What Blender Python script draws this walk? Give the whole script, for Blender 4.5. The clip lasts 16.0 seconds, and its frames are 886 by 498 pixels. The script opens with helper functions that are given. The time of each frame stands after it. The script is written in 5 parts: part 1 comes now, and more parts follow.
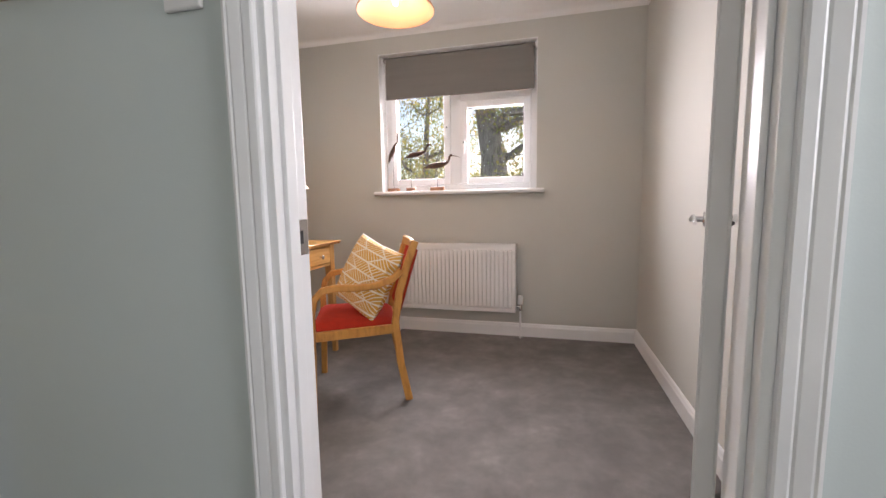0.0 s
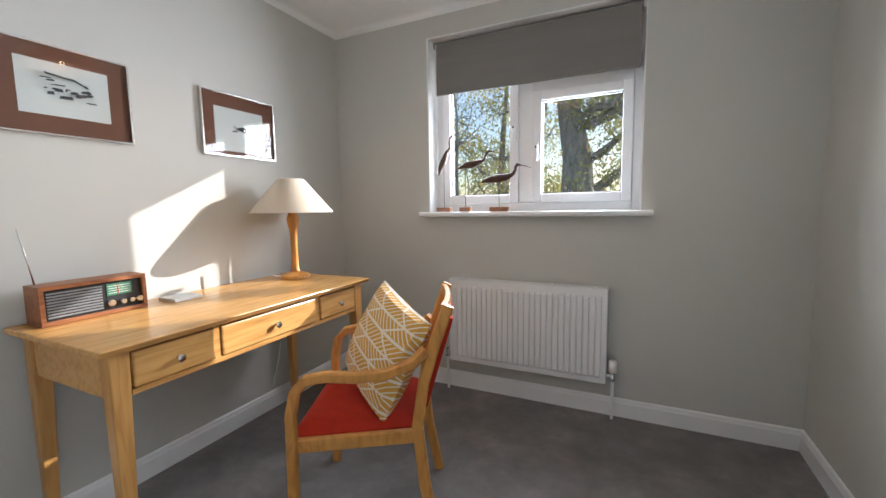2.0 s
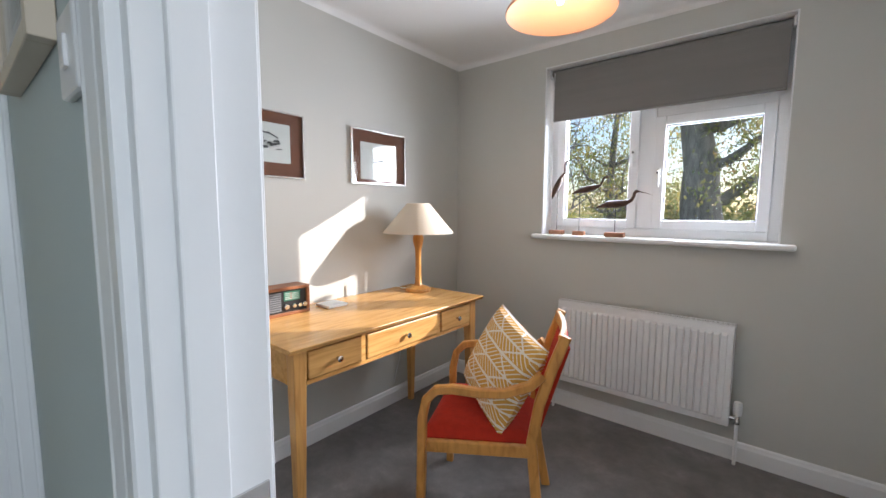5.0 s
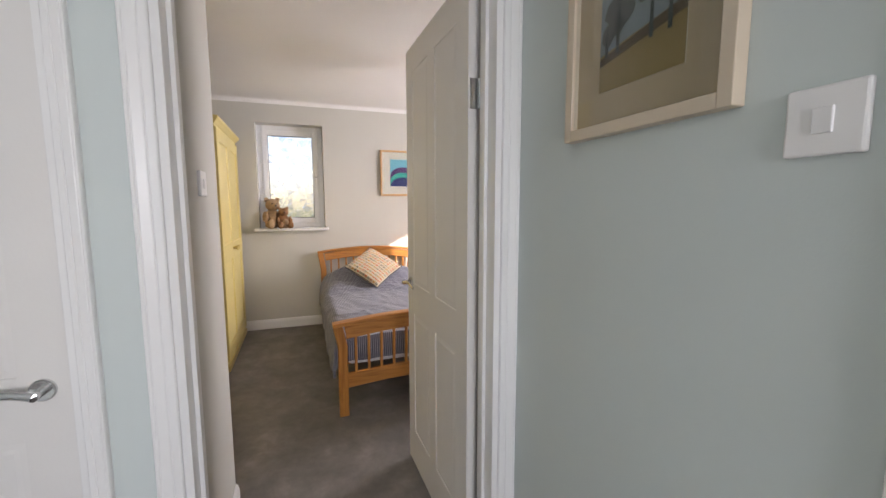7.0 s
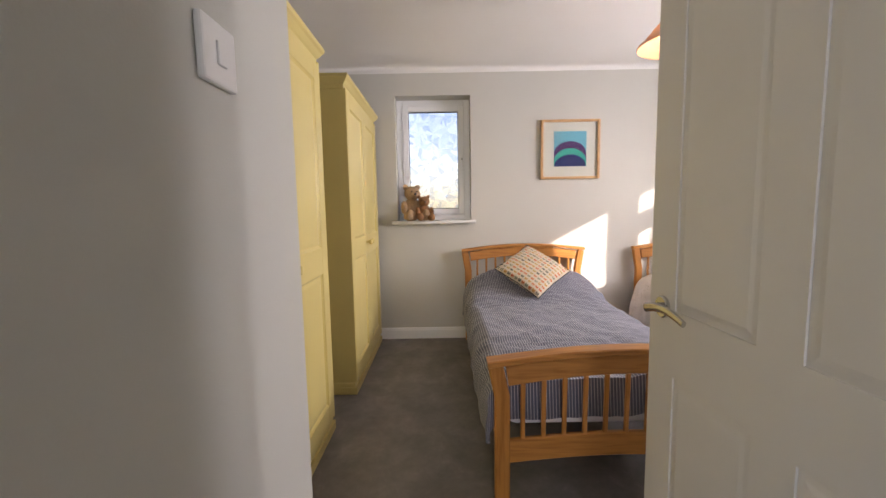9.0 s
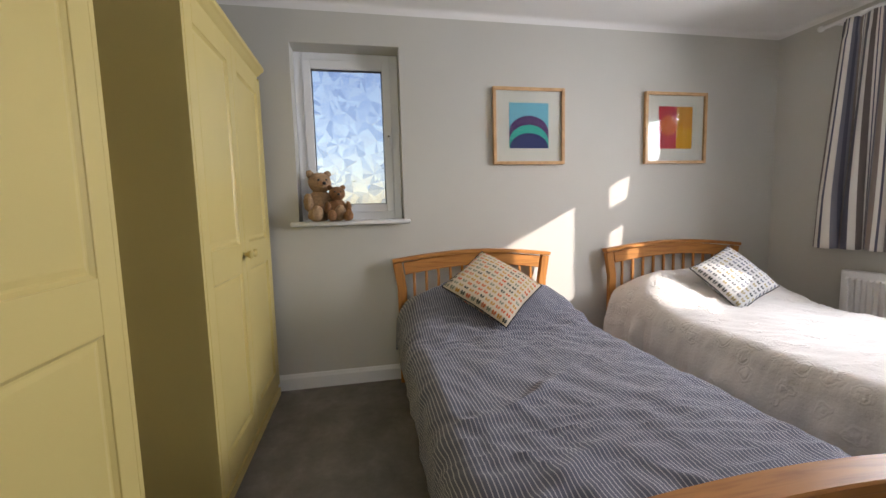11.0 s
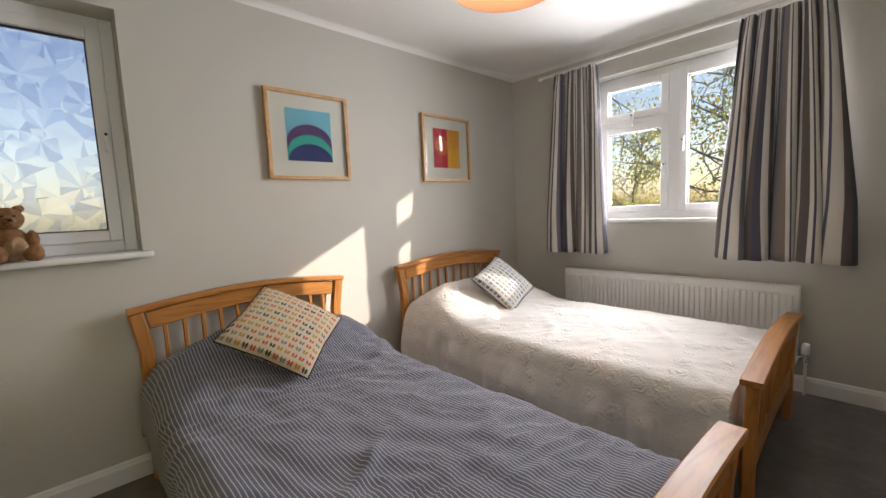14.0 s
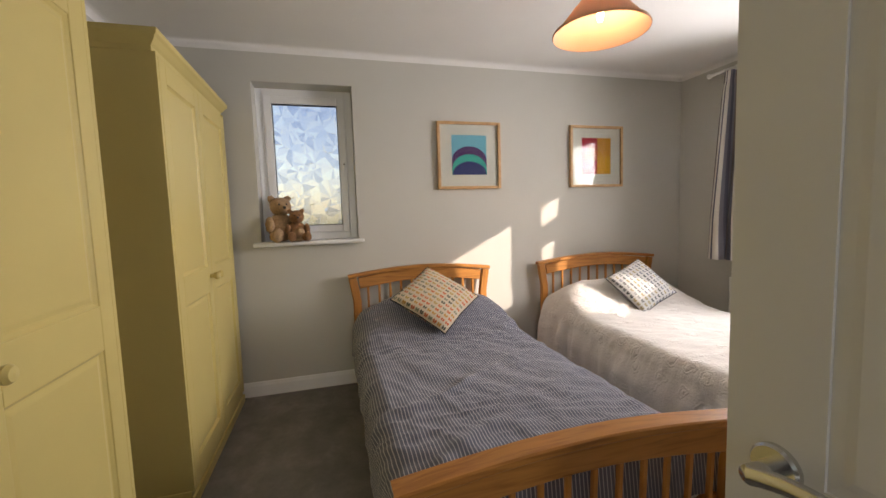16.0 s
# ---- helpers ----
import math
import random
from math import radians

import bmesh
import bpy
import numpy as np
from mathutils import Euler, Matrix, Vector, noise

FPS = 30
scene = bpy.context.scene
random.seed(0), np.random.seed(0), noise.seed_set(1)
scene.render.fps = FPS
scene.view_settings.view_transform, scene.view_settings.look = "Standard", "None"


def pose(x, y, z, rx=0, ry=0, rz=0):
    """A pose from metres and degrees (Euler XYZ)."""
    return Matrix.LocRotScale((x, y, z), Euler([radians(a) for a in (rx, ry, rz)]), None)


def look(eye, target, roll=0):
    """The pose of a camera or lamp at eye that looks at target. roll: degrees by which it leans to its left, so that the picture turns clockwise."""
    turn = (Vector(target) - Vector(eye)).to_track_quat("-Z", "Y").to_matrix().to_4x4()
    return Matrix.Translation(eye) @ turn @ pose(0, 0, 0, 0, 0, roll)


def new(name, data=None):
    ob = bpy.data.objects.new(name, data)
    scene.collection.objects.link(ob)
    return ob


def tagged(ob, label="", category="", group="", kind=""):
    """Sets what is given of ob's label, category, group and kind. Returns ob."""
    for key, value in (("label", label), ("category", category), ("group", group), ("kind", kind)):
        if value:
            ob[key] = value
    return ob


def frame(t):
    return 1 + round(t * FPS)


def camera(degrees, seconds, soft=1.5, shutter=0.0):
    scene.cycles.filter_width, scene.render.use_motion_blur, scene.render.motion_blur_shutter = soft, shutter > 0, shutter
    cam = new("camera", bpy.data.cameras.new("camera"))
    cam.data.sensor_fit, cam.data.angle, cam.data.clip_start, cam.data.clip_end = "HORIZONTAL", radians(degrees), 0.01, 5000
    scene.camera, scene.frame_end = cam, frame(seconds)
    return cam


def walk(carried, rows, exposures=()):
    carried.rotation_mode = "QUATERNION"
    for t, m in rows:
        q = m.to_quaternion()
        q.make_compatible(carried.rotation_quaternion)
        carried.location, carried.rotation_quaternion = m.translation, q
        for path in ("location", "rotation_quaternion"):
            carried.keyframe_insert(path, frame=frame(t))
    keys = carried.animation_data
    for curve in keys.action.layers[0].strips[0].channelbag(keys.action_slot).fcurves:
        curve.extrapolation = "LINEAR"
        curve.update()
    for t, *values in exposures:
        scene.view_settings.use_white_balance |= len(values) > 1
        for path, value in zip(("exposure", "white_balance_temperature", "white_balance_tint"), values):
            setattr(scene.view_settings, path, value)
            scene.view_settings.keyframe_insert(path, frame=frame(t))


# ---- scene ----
cam = camera(95.6, 16.0)
PATH = [
    (0, (0.098, 0.035, 1.062), (-0.394, 1.962, 0.845), -0.9),
    (0.3, (0.086, 0.162, 1.132), (-0.451, 2.077, 0.916), -1.0),
    (0.5, (0.094, 0.238, 1.17), (-0.479, 2.141, 0.947), -0.9),
    (0.8, (0.053, 0.383, 1.205), (-0.555, 2.276, 0.988), -1.0),
    (1, (0.075, 0.474, 1.232), (-0.574, 2.353, 1.012), -1.0),
    (1.5, (0.053, 0.678, 1.23), (-0.676, 2.528, 1.018), -1.0),
    (2, (-0.005, 0.83, 1.213), (-0.858, 2.627, 1.005), -0.9),
    (2.5, (-0.082, 0.888, 1.198), (-1.088, 2.605, 0.995), -0.8),
    (3, (-0.148, 0.908, 1.185), (-1.285, 2.542, 0.987), -0.7),
    (3.2, (-0.183, 0.904, 1.19), (-1.348, 2.516, 0.99), -0.9),
    (5.3, (-0.001, 0.554, 1.37), (-1.28, 2.079, 1.178), 0.1),
    (5.5, (-0.034, 0.485, 1.39), (-1.353, 1.975, 1.19), -0.8),
    (6, (-0.087, 0.325, 1.426), (-1.573, 1.647, 1.215), -0.6),
    (6.5, (-0.167, 0.202, 1.43), (-1.871, 1.226, 1.208), -0.6),
    (7, (-0.277, 0.095, 1.4), (-2.151, 0.757, 1.18), -0.1),
    (7.5, (-0.479, 0.084, 1.366), (-2.442, 0.387, 1.135), -0.2),
    (8, (-0.735, 0.127, 1.328), (-2.721, 0.157, 1.092), -0.9),
    (10.3, (-2.045, 0.045, 1.114), (-4.039, 0.059, 0.949), -1.0),
    (10.5, (-2.137, 0.051, 1.098), (-4.129, 0.151, 0.948), -1.2),
    (11, (-2.329, 0.082, 1.193), (-4.282, 0.463, 1.0), -1.6),
    (11.5, (-2.477, 0.132, 1.229), (-4.346, 0.818, 1.036), -2.1),
    (12, (-2.547, 0.133, 1.253), (-4.287, 1.101, 1.054), -2.3),
    (12.5, (-2.617, 0.126, 1.276), (-4.218, 1.307, 1.073), -2.4),
    (13, (-2.645, 0.11, 1.277), (-4.152, 1.41, 1.075), -2.5),
    (13.5, (-2.656, 0.091, 1.269), (-4.115, 1.444, 1.07), -2.6),
    (14, (-2.645, 0.089, 1.282), (-4.099, 1.448, 1.082), -2.6),
    (14.5, (-2.569, 0.088, 1.296), (-4.077, 1.388, 1.103), -2.6),
    (15, (-2.411, 0.067, 1.309), (-4.044, 1.206, 1.12), -2.4),
    (15.5, (-2.191, 0.103, 1.305), (-3.984, 0.97, 1.126), -2.2),
    (16, (-1.957, 0.149, 1.3), (-3.876, 0.685, 1.13), -1.9),
]
EXPO = [(0.0, 0.95, 7100, 25), (0.5, 0.8, 7100, 21), (1.0, 0.7, 6950, 19), (2.0, 0.53, 6250, 14), (3.2, 0.47, 6100, 13), (5.3, 0.6, 6250, 17), (6.0, 0.68, 6400, 20), (6.5, 0.75, 6450, 20), (7.0, 1.12, 7050, 25), (7.5, 1.2, 7150, 26), (8.2, 1.12, 7150, 26), (10.3, 0.62, 6850, 23), (11.5, 0.42, 6600, 16), (12.5, 0.4, 6700, 17), (14.5, 0.37, 7050, 18), (15.5, 0.38, 7050, 19), (16.0, 0.4, 7400, 20)]
walk(cam, [(t, look(eye, target, roll)) for t, eye, target, roll in PATH], EXPO)

# ---- light ----
SUN_WAY = Vector((-0.785, -1.0, -0.51)).normalized()
world = bpy.data.worlds.new("sky")
scene.world = world
world.use_nodes = True
wt = world.node_tree
sky = wt.nodes.new("ShaderNodeTexSky")
sky.sky_type, sky.sun_disc = "NISHITA", False
sky.sun_elevation = math.asin(-SUN_WAY.z)
sky.sun_rotation = math.atan2(-SUN_WAY.x, -SUN_WAY.y)
wt.links.new(sky.outputs[0], wt.nodes["Background"].inputs[0])
wt.nodes["Background"].inputs[1].default_value = 0.15


def lamp(name, kind, power, colour, m, size=0.0, size_y=0.0):
    data = bpy.data.lights.new(name, kind)
    data.energy, data.color = power, colour
    if kind == "AREA":
        data.shape, data.size, data.size_y, data.spread = "RECTANGLE", size, size_y, radians(135)
    elif kind == "SUN":
        data.angle = size
    else:
        data.shadow_soft_size = size
    ob = new(name, data)
    ob.matrix_world = m
    return ob


lamp("sun", "SUN", 5.0, (1.0, 0.95, 0.86), look((0, 0, 0), SUN_WAY), radians(0.55))
lamp("study_window_sky", "AREA", 52, (0.86, 0.93, 1.0), look((-0.61, 3.56, 1.62), (-0.61, 0, 1.1)), 1.15, 0.72)
lamp("bedroom_window_sky", "AREA", 86, (0.88, 0.94, 1.0), look((-3.6, 3.74, 1.72), (-3.6, 0, 1.1)), 1.3, 1.05)
# the hall's source is unseen; this lamp fills an assumed window there
lamp("assumed_hall_window_sky", "AREA", 12.5, (0.82, 0.92, 1.0), look((2.16, 0.15, 1.6), (-1, -0.15, 1.1)), 0.9, 1.0)
lamp("study_bulb_light", "POINT", 2.2, (1.0, 0.8, 0.6), pose(-0.69, 2.18, 2.17), 0.03)
lamp("bedroom_bulb_light", "POINT", 3.2, (1.0, 0.84, 0.62), pose(-3.64, 1.42, 2.21), 0.03)


# ---- materials ----
def principled(name, base, rough=0.5, metal=0.0):
    m = bpy.data.materials.new(name)
    m.use_nodes = True
    b = m.node_tree.nodes["Principled BSDF"]
    b.inputs["Base Color"].default_value = (*base, 1)
    b.inputs["Roughness"].default_value = rough
    b.inputs["Metallic"].default_value = metal
    return m, m.node_tree, b


def node(nt, kind, **ins):
    n = nt.nodes.new(kind)
    for k, v in ins.items():
        n.inputs[k.replace("_", " ")].default_value = v
    return n


def coords(nt, scale=(1, 1, 1), rot=(0, 0, 0)):
    tc, mp = nt.nodes.new("ShaderNodeTexCoord"), nt.nodes.new("ShaderNodeMapping")
    mp.inputs["Scale"].default_value, mp.inputs["Rotation"].default_value = scale, rot
    nt.links.new(tc.outputs["Object"], mp.inputs[0])
    return mp.outputs[0]


def ramp(nt, source, stops):
    r = nt.nodes.new("ShaderNodeValToRGB")
    e = r.color_ramp.elements
    while len(e) < len(stops):
        e.new(0.5)
    for s, (p, c) in zip(e, stops):
        s.position, s.color = p, (*c, 1)
    nt.links.new(source, r.inputs[0])
    return r.outputs[0]


def bump(nt, b, source, strength, distance=0.002):
    n = nt.nodes.new("ShaderNodeBump")
    n.inputs["Strength"].default_value, n.inputs["Distance"].default_value = strength, distance
    nt.links.new(source, n.inputs["Height"])
    nt.links.new(n.outputs[0], b.inputs["Normal"])


def shade_of(c, k):
    return tuple(min(1, v * k) for v in c)


def surface(name, base, rough=0.5, metal=0.0, vary=0.06, scale=3.0, grain=250.0, relief=0.15, stretch=(1, 1, 1), depth=0.002):
    """A plain surface with broad unevenness of colour and a fine grain."""
    m, nt, b = principled(name, base, rough, metal)
    v = coords(nt, stretch)
    n = node(nt, "ShaderNodeTexNoise", Scale=scale, Detail=5.0)
    nt.links.new(v, n.inputs["Vector"])
    nt.links.new(ramp(nt, n.outputs[0], [(0.3, shade_of(base, 1 - vary)), (0.7, shade_of(base, 1 + vary))]), b.inputs["Base Color"])
    g = node(nt, "ShaderNodeTexNoise", Scale=grain, Detail=3.0)
    nt.links.new(v, g.inputs["Vector"])
    bump(nt, b, g.outputs[0], relief, depth)
    return m


def wood(name, dark, light, stretch, rough=0.38):
    m, nt, b = principled(name, light, rough)
    v = coords(nt, stretch)
    n = node(nt, "ShaderNodeTexNoise", Scale=9.0, Detail=7.0, Distortion=0.6)
    nt.links.new(v, n.inputs["Vector"])
    nt.links.new(ramp(nt, n.outputs[0], [(0.3, dark), (0.52, light), (0.75, shade_of(light, 1.12))]), b.inputs["Base Color"])
    g = node(nt, "ShaderNodeTexNoise", Scale=60.0, Detail=4.0)
    nt.links.new(v, g.inputs["Vector"])
    bump(nt, b, g.outputs[0], 0.12, 0.001)
    return m


def carpet_material():
    m, nt, b = principled("carpet", (0.1, 0.1, 0.11), 0.95)
    v = coords(nt)
    big = node(nt, "ShaderNodeTexNoise", Scale=4.2, Detail=6.0, Roughness=0.7, Distortion=0.15)
    nt.links.new(v, big.inputs["Vector"])
    fine = node(nt, "ShaderNodeTexNoise", Scale=420.0, Detail=2.0)
    nt.links.new(v, fine.inputs["Vector"])
    c = ramp(nt, big.outputs[0], [(0.36, (0.185, 0.171, 0.163)), (0.5, (0.228, 0.211, 0.201)), (0.6, (0.262, 0.243, 0.232)), (0.72, (0.335, 0.313, 0.297))])
    mix = nt.nodes.new("ShaderNodeMix")
    mix.data_type, mix.blend_type = "RGBA", "MULTIPLY"
    mix.inputs[0].default_value = 1.0
    nt.links.new(c, mix.inputs[6])
    nt.links.new(ramp(nt, fine.outputs[0], [(0.3, (0.72, 0.72, 0.72)), (0.7, (1, 1, 1))]), mix.inputs[7])
    nt.links.new(mix.outputs[2], b.inputs["Base Color"])
    bump(nt, b, fine.outputs[0], 0.6, 0.004)
    return m


def striped(name, stops, period, axis, rough=0.85, weave=600.0, use_uv=False):
    """Woven stripes: stops give the colours across one repeat of the given width."""
    m, nt, b = principled(name, (0.5, 0.5, 0.5), rough)
    tc = nt.nodes.new("ShaderNodeTexCoord")
    sep = nt.nodes.new("ShaderNodeSeparateXYZ")
    nt.links.new(tc.outputs["UV" if use_uv else "Object"], sep.inputs[0])
    d = node(nt, "ShaderNodeMath")
    d.operation = "DIVIDE"
    d.inputs[1].default_value = period
    nt.links.new(sep.outputs[axis], d.inputs[0])
    f = node(nt, "ShaderNodeMath")
    f.operation = "FRACT"
    nt.links.new(d.outputs[0], f.inputs[0])
    col = ramp(nt, f.outputs[0], stops)
    nt.nodes[-1].color_ramp.interpolation = "LINEAR" if len(stops) < 6 else "CONSTANT"
    nt.links.new(col, b.inputs["Base Color"])
    n = node(nt, "ShaderNodeTexNoise", Scale=weave, Detail=2.0)
    nt.links.new(tc.outputs["Object"], n.inputs["Vector"])
    bump(nt, b, n.outputs[0], 0.25, 0.002)
    b.inputs["Sheen Weight"].default_value = 0.15
    return m


def motif_cloth(name, ground, colours, cell):
    """Printed cloth: rows of small leaf pairs in several colours."""
    m, nt, b = principled(name, ground, 0.85)
    tc = nt.nodes.new("ShaderNodeTexCoord")
    mp = nt.nodes.new("ShaderNodeMapping")
    mp.inputs["Scale"].default_value = (1 / cell, 1 / cell, 1)
    nt.links.new(tc.outputs["UV"], mp.inputs[0])
    fr = nt.nodes.new("ShaderNodeVectorMath")
    fr.operation = "FRACTION"
    nt.links.new(mp.outputs[0], fr.inputs[0])
    fl = nt.nodes.new("ShaderNodeVectorMath")
    fl.operation = "FLOOR"
    nt.links.new(mp.outputs[0], fl.inputs[0])
    wn = nt.nodes.new("ShaderNodeTexWhiteNoise")
    wn.noise_dimensions = "3D"
    nt.links.new(fl.outputs[0], wn.inputs["Vector"])
    stops = [(i / len(colours), c) for i, c in enumerate(colours)]
    col = ramp(nt, wn.outputs["Value"], stops)
    nt.nodes[-1].color_ramp.interpolation = "CONSTANT"
    sep = nt.nodes.new("ShaderNodeSeparateXYZ")
    nt.links.new(fr.outputs[0], sep.inputs[0])

    def op(kind, a, c):
        n = nt.nodes.new("ShaderNodeMath")
        n.operation = kind
        for i, s in enumerate((a, c)):
            if isinstance(s, (int, float)):
                n.inputs[i].default_value = s
            else:
                nt.links.new(s, n.inputs[i])
        return n.outputs[0]

    u = op("ABSOLUTE", op("SUBTRACT", sep.outputs[0], 0.5), 0)
    leaf = op("ADD", op("POWER", op("DIVIDE", op("SUBTRACT", u, 0.19), 0.16), 2), op("POWER", op("DIVIDE", op("SUBTRACT", sep.outputs[1], op("ADD", 0.42, op("MULTIPLY", u, 0.5))), 0.27), 2))
    mask = op("LESS_THAN", leaf, 1.0)
    mix = nt.nodes.new("ShaderNodeMix")
    mix.data_type = "RGBA"
    nt.links.new(mask, mix.inputs[0])
    mix.inputs[6].default_value = (*ground, 1)
    nt.links.new(col, mix.inputs[7])
    nt.links.new(mix.outputs[2], b.inputs["Base Color"])
    n = node(nt, "ShaderNodeTexNoise", Scale=700.0)
    nt.links.new(tc.outputs["Object"], n.inputs["Vector"])
    bump(nt, b, n.outputs[0], 0.25)
    return m


def fern_cloth():
    """Mustard cloth with white leaf fronds in columns."""
    m, nt, b = principled("fern_print_cloth", (0.6, 0.33, 0.06), 0.85)
    tc = nt.nodes.new("ShaderNodeTexCoord")
    sep = nt.nodes.new("ShaderNodeSeparateXYZ")
    nt.links.new(tc.outputs["UV"], sep.inputs[0])

    def op(kind, a, c=0.0):
        n = nt.nodes.new("ShaderNodeMath")
        n.operation = kind
        for i, s in enumerate((a, c)):
            if isinstance(s, (int, float)):
                n.inputs[i].default_value = s
            else:
                nt.links.new(s, n.inputs[i])
        return n.outputs[0]

    cx = op("FRACT", op("DIVIDE", sep.outputs[0], 0.125))
    u = op("ABSOLUTE", op("SUBTRACT", cx, 0.5))
    barbs = op("FRACT", op("DIVIDE", op("SUBTRACT", sep.outputs[1], op("MULTIPLY", u, 0.14)), 0.026))
    line = op("LESS_THAN", op("ABSOLUTE", op("SUBTRACT", barbs, 0.5)), 0.13)
    rows = op("FRACT", op("DIVIDE", op("ADD", sep.outputs[1], op("MULTIPLY", u, 0.19)), 0.17))
    gap = op("LESS_THAN", rows, 0.08)
    spine = op("LESS_THAN", u, 0.035)
    edge = op("GREATER_THAN", u, 0.455)
    white = op("MAXIMUM", op("MAXIMUM", op("MULTIPLY", line, op("LESS_THAN", u, 0.43)), gap), op("MAXIMUM", spine, edge))
    mix = nt.nodes.new("ShaderNodeMix")
    mix.data_type = "RGBA"
    nt.links.new(white, mix.inputs[0])
    mix.inputs[6].default_value = (0.62, 0.33, 0.055, 1)
    mix.inputs[7].default_value = (0.78, 0.72, 0.6, 1)
    nt.links.new(mix.outputs[2], b.inputs["Base Color"])
    n = node(nt, "ShaderNodeTexNoise", Scale=700.0)
    nt.links.new(tc.outputs["Object"], n.inputs["Vector"])
    bump(nt, b, n.outputs[0], 0.25)
    return m


def embroidered(name, base):
    """Cotton with raised tufted sprigs scattered over a fine crinkled weave."""
    m, nt, b = principled(name, base, 0.92)
    v = coords(nt)
    warp = node(nt, "ShaderNodeTexNoise", Scale=18.0, Detail=3.0)
    nt.links.new(v, warp.inputs["Vector"])
    shift = nt.nodes.new("ShaderNodeVectorMath")
    shift.operation = "MULTIPLY_ADD"
    shift.inputs[1].default_value = (0.07, 0.07, 0.07)
    nt.links.new(warp.outputs["Color"], shift.inputs[0])
    nt.links.new(v, shift.inputs[2])
    sprig = node(nt, "ShaderNodeTexVoronoi", Scale=9.0, Randomness=0.75)
    nt.links.new(shift.outputs[0], sprig.inputs["Vector"])
    raised = ramp(nt, sprig.outputs["Distance"], [(0.16, (1, 1, 1)), (0.27, (0.15, 0.15, 0.15)), (0.34, (0.4, 0.4, 0.4)), (0.42, (0, 0, 0))])
    broad = node(nt, "ShaderNodeTexNoise", Scale=6.0, Detail=4.0)
    nt.links.new(v, broad.inputs["Vector"])
    nt.links.new(ramp(nt, broad.outputs[0], [(0.3, shade_of(base, 0.95)), (0.7, shade_of(base, 1.04))]), b.inputs["Base Color"])
    crinkle = node(nt, "ShaderNodeTexNoise", Scale=70.0, Detail=4.0)
    nt.links.new(v, crinkle.inputs["Vector"])
    add = nt.nodes.new("ShaderNodeMath")
    add.operation = "MULTIPLY_ADD"
    add.inputs[1].default_value = 0.5
    nt.links.new(crinkle.outputs[0], add.inputs[0])
    nt.links.new(raised, add.inputs[2])
    bump(nt, b, add.outputs[0], 0.7, 0.009)
    b.inputs["Sheen Weight"].default_value = 0.1
    return m


def clear_glass():
    m = bpy.data.materials.new("clear_glass")
    m.use_nodes = True
    nt = m.node_tree
    nt.nodes.remove(nt.nodes["Principled BSDF"])
    t, g, mix, f, pw = (nt.nodes.new("ShaderNode" + k) for k in ("BsdfTransparent", "BsdfGlossy", "MixShader", "LayerWeight", "Math"))
    pw.operation = "POWER"
    pw.inputs[1].default_value = 3.0
    ad = nt.nodes.new("ShaderNodeMath")
    ad.operation = "MULTIPLY_ADD"
    ad.inputs[1].default_value, ad.inputs[2].default_value = 0.4, 0.03
    f.inputs[0].default_value = 0.5
    nt.links.new(f.outputs["Facing"], pw.inputs[0])
    nt.links.new(pw.outputs[0], ad.inputs[0])
    g.inputs["Roughness"].default_value = 0.02
    t.inputs[0].default_value = (0.93, 0.95, 0.95, 1)
    nt.links.new(ad.outputs[0], mix.inputs[0])
    nt.links.new(t.outputs[0], mix.inputs[1])
    nt.links.new(g.outputs[0], mix.inputs[2])
    nt.links.new(mix.outputs[0], nt.nodes["Material Output"].inputs[0])
    return m


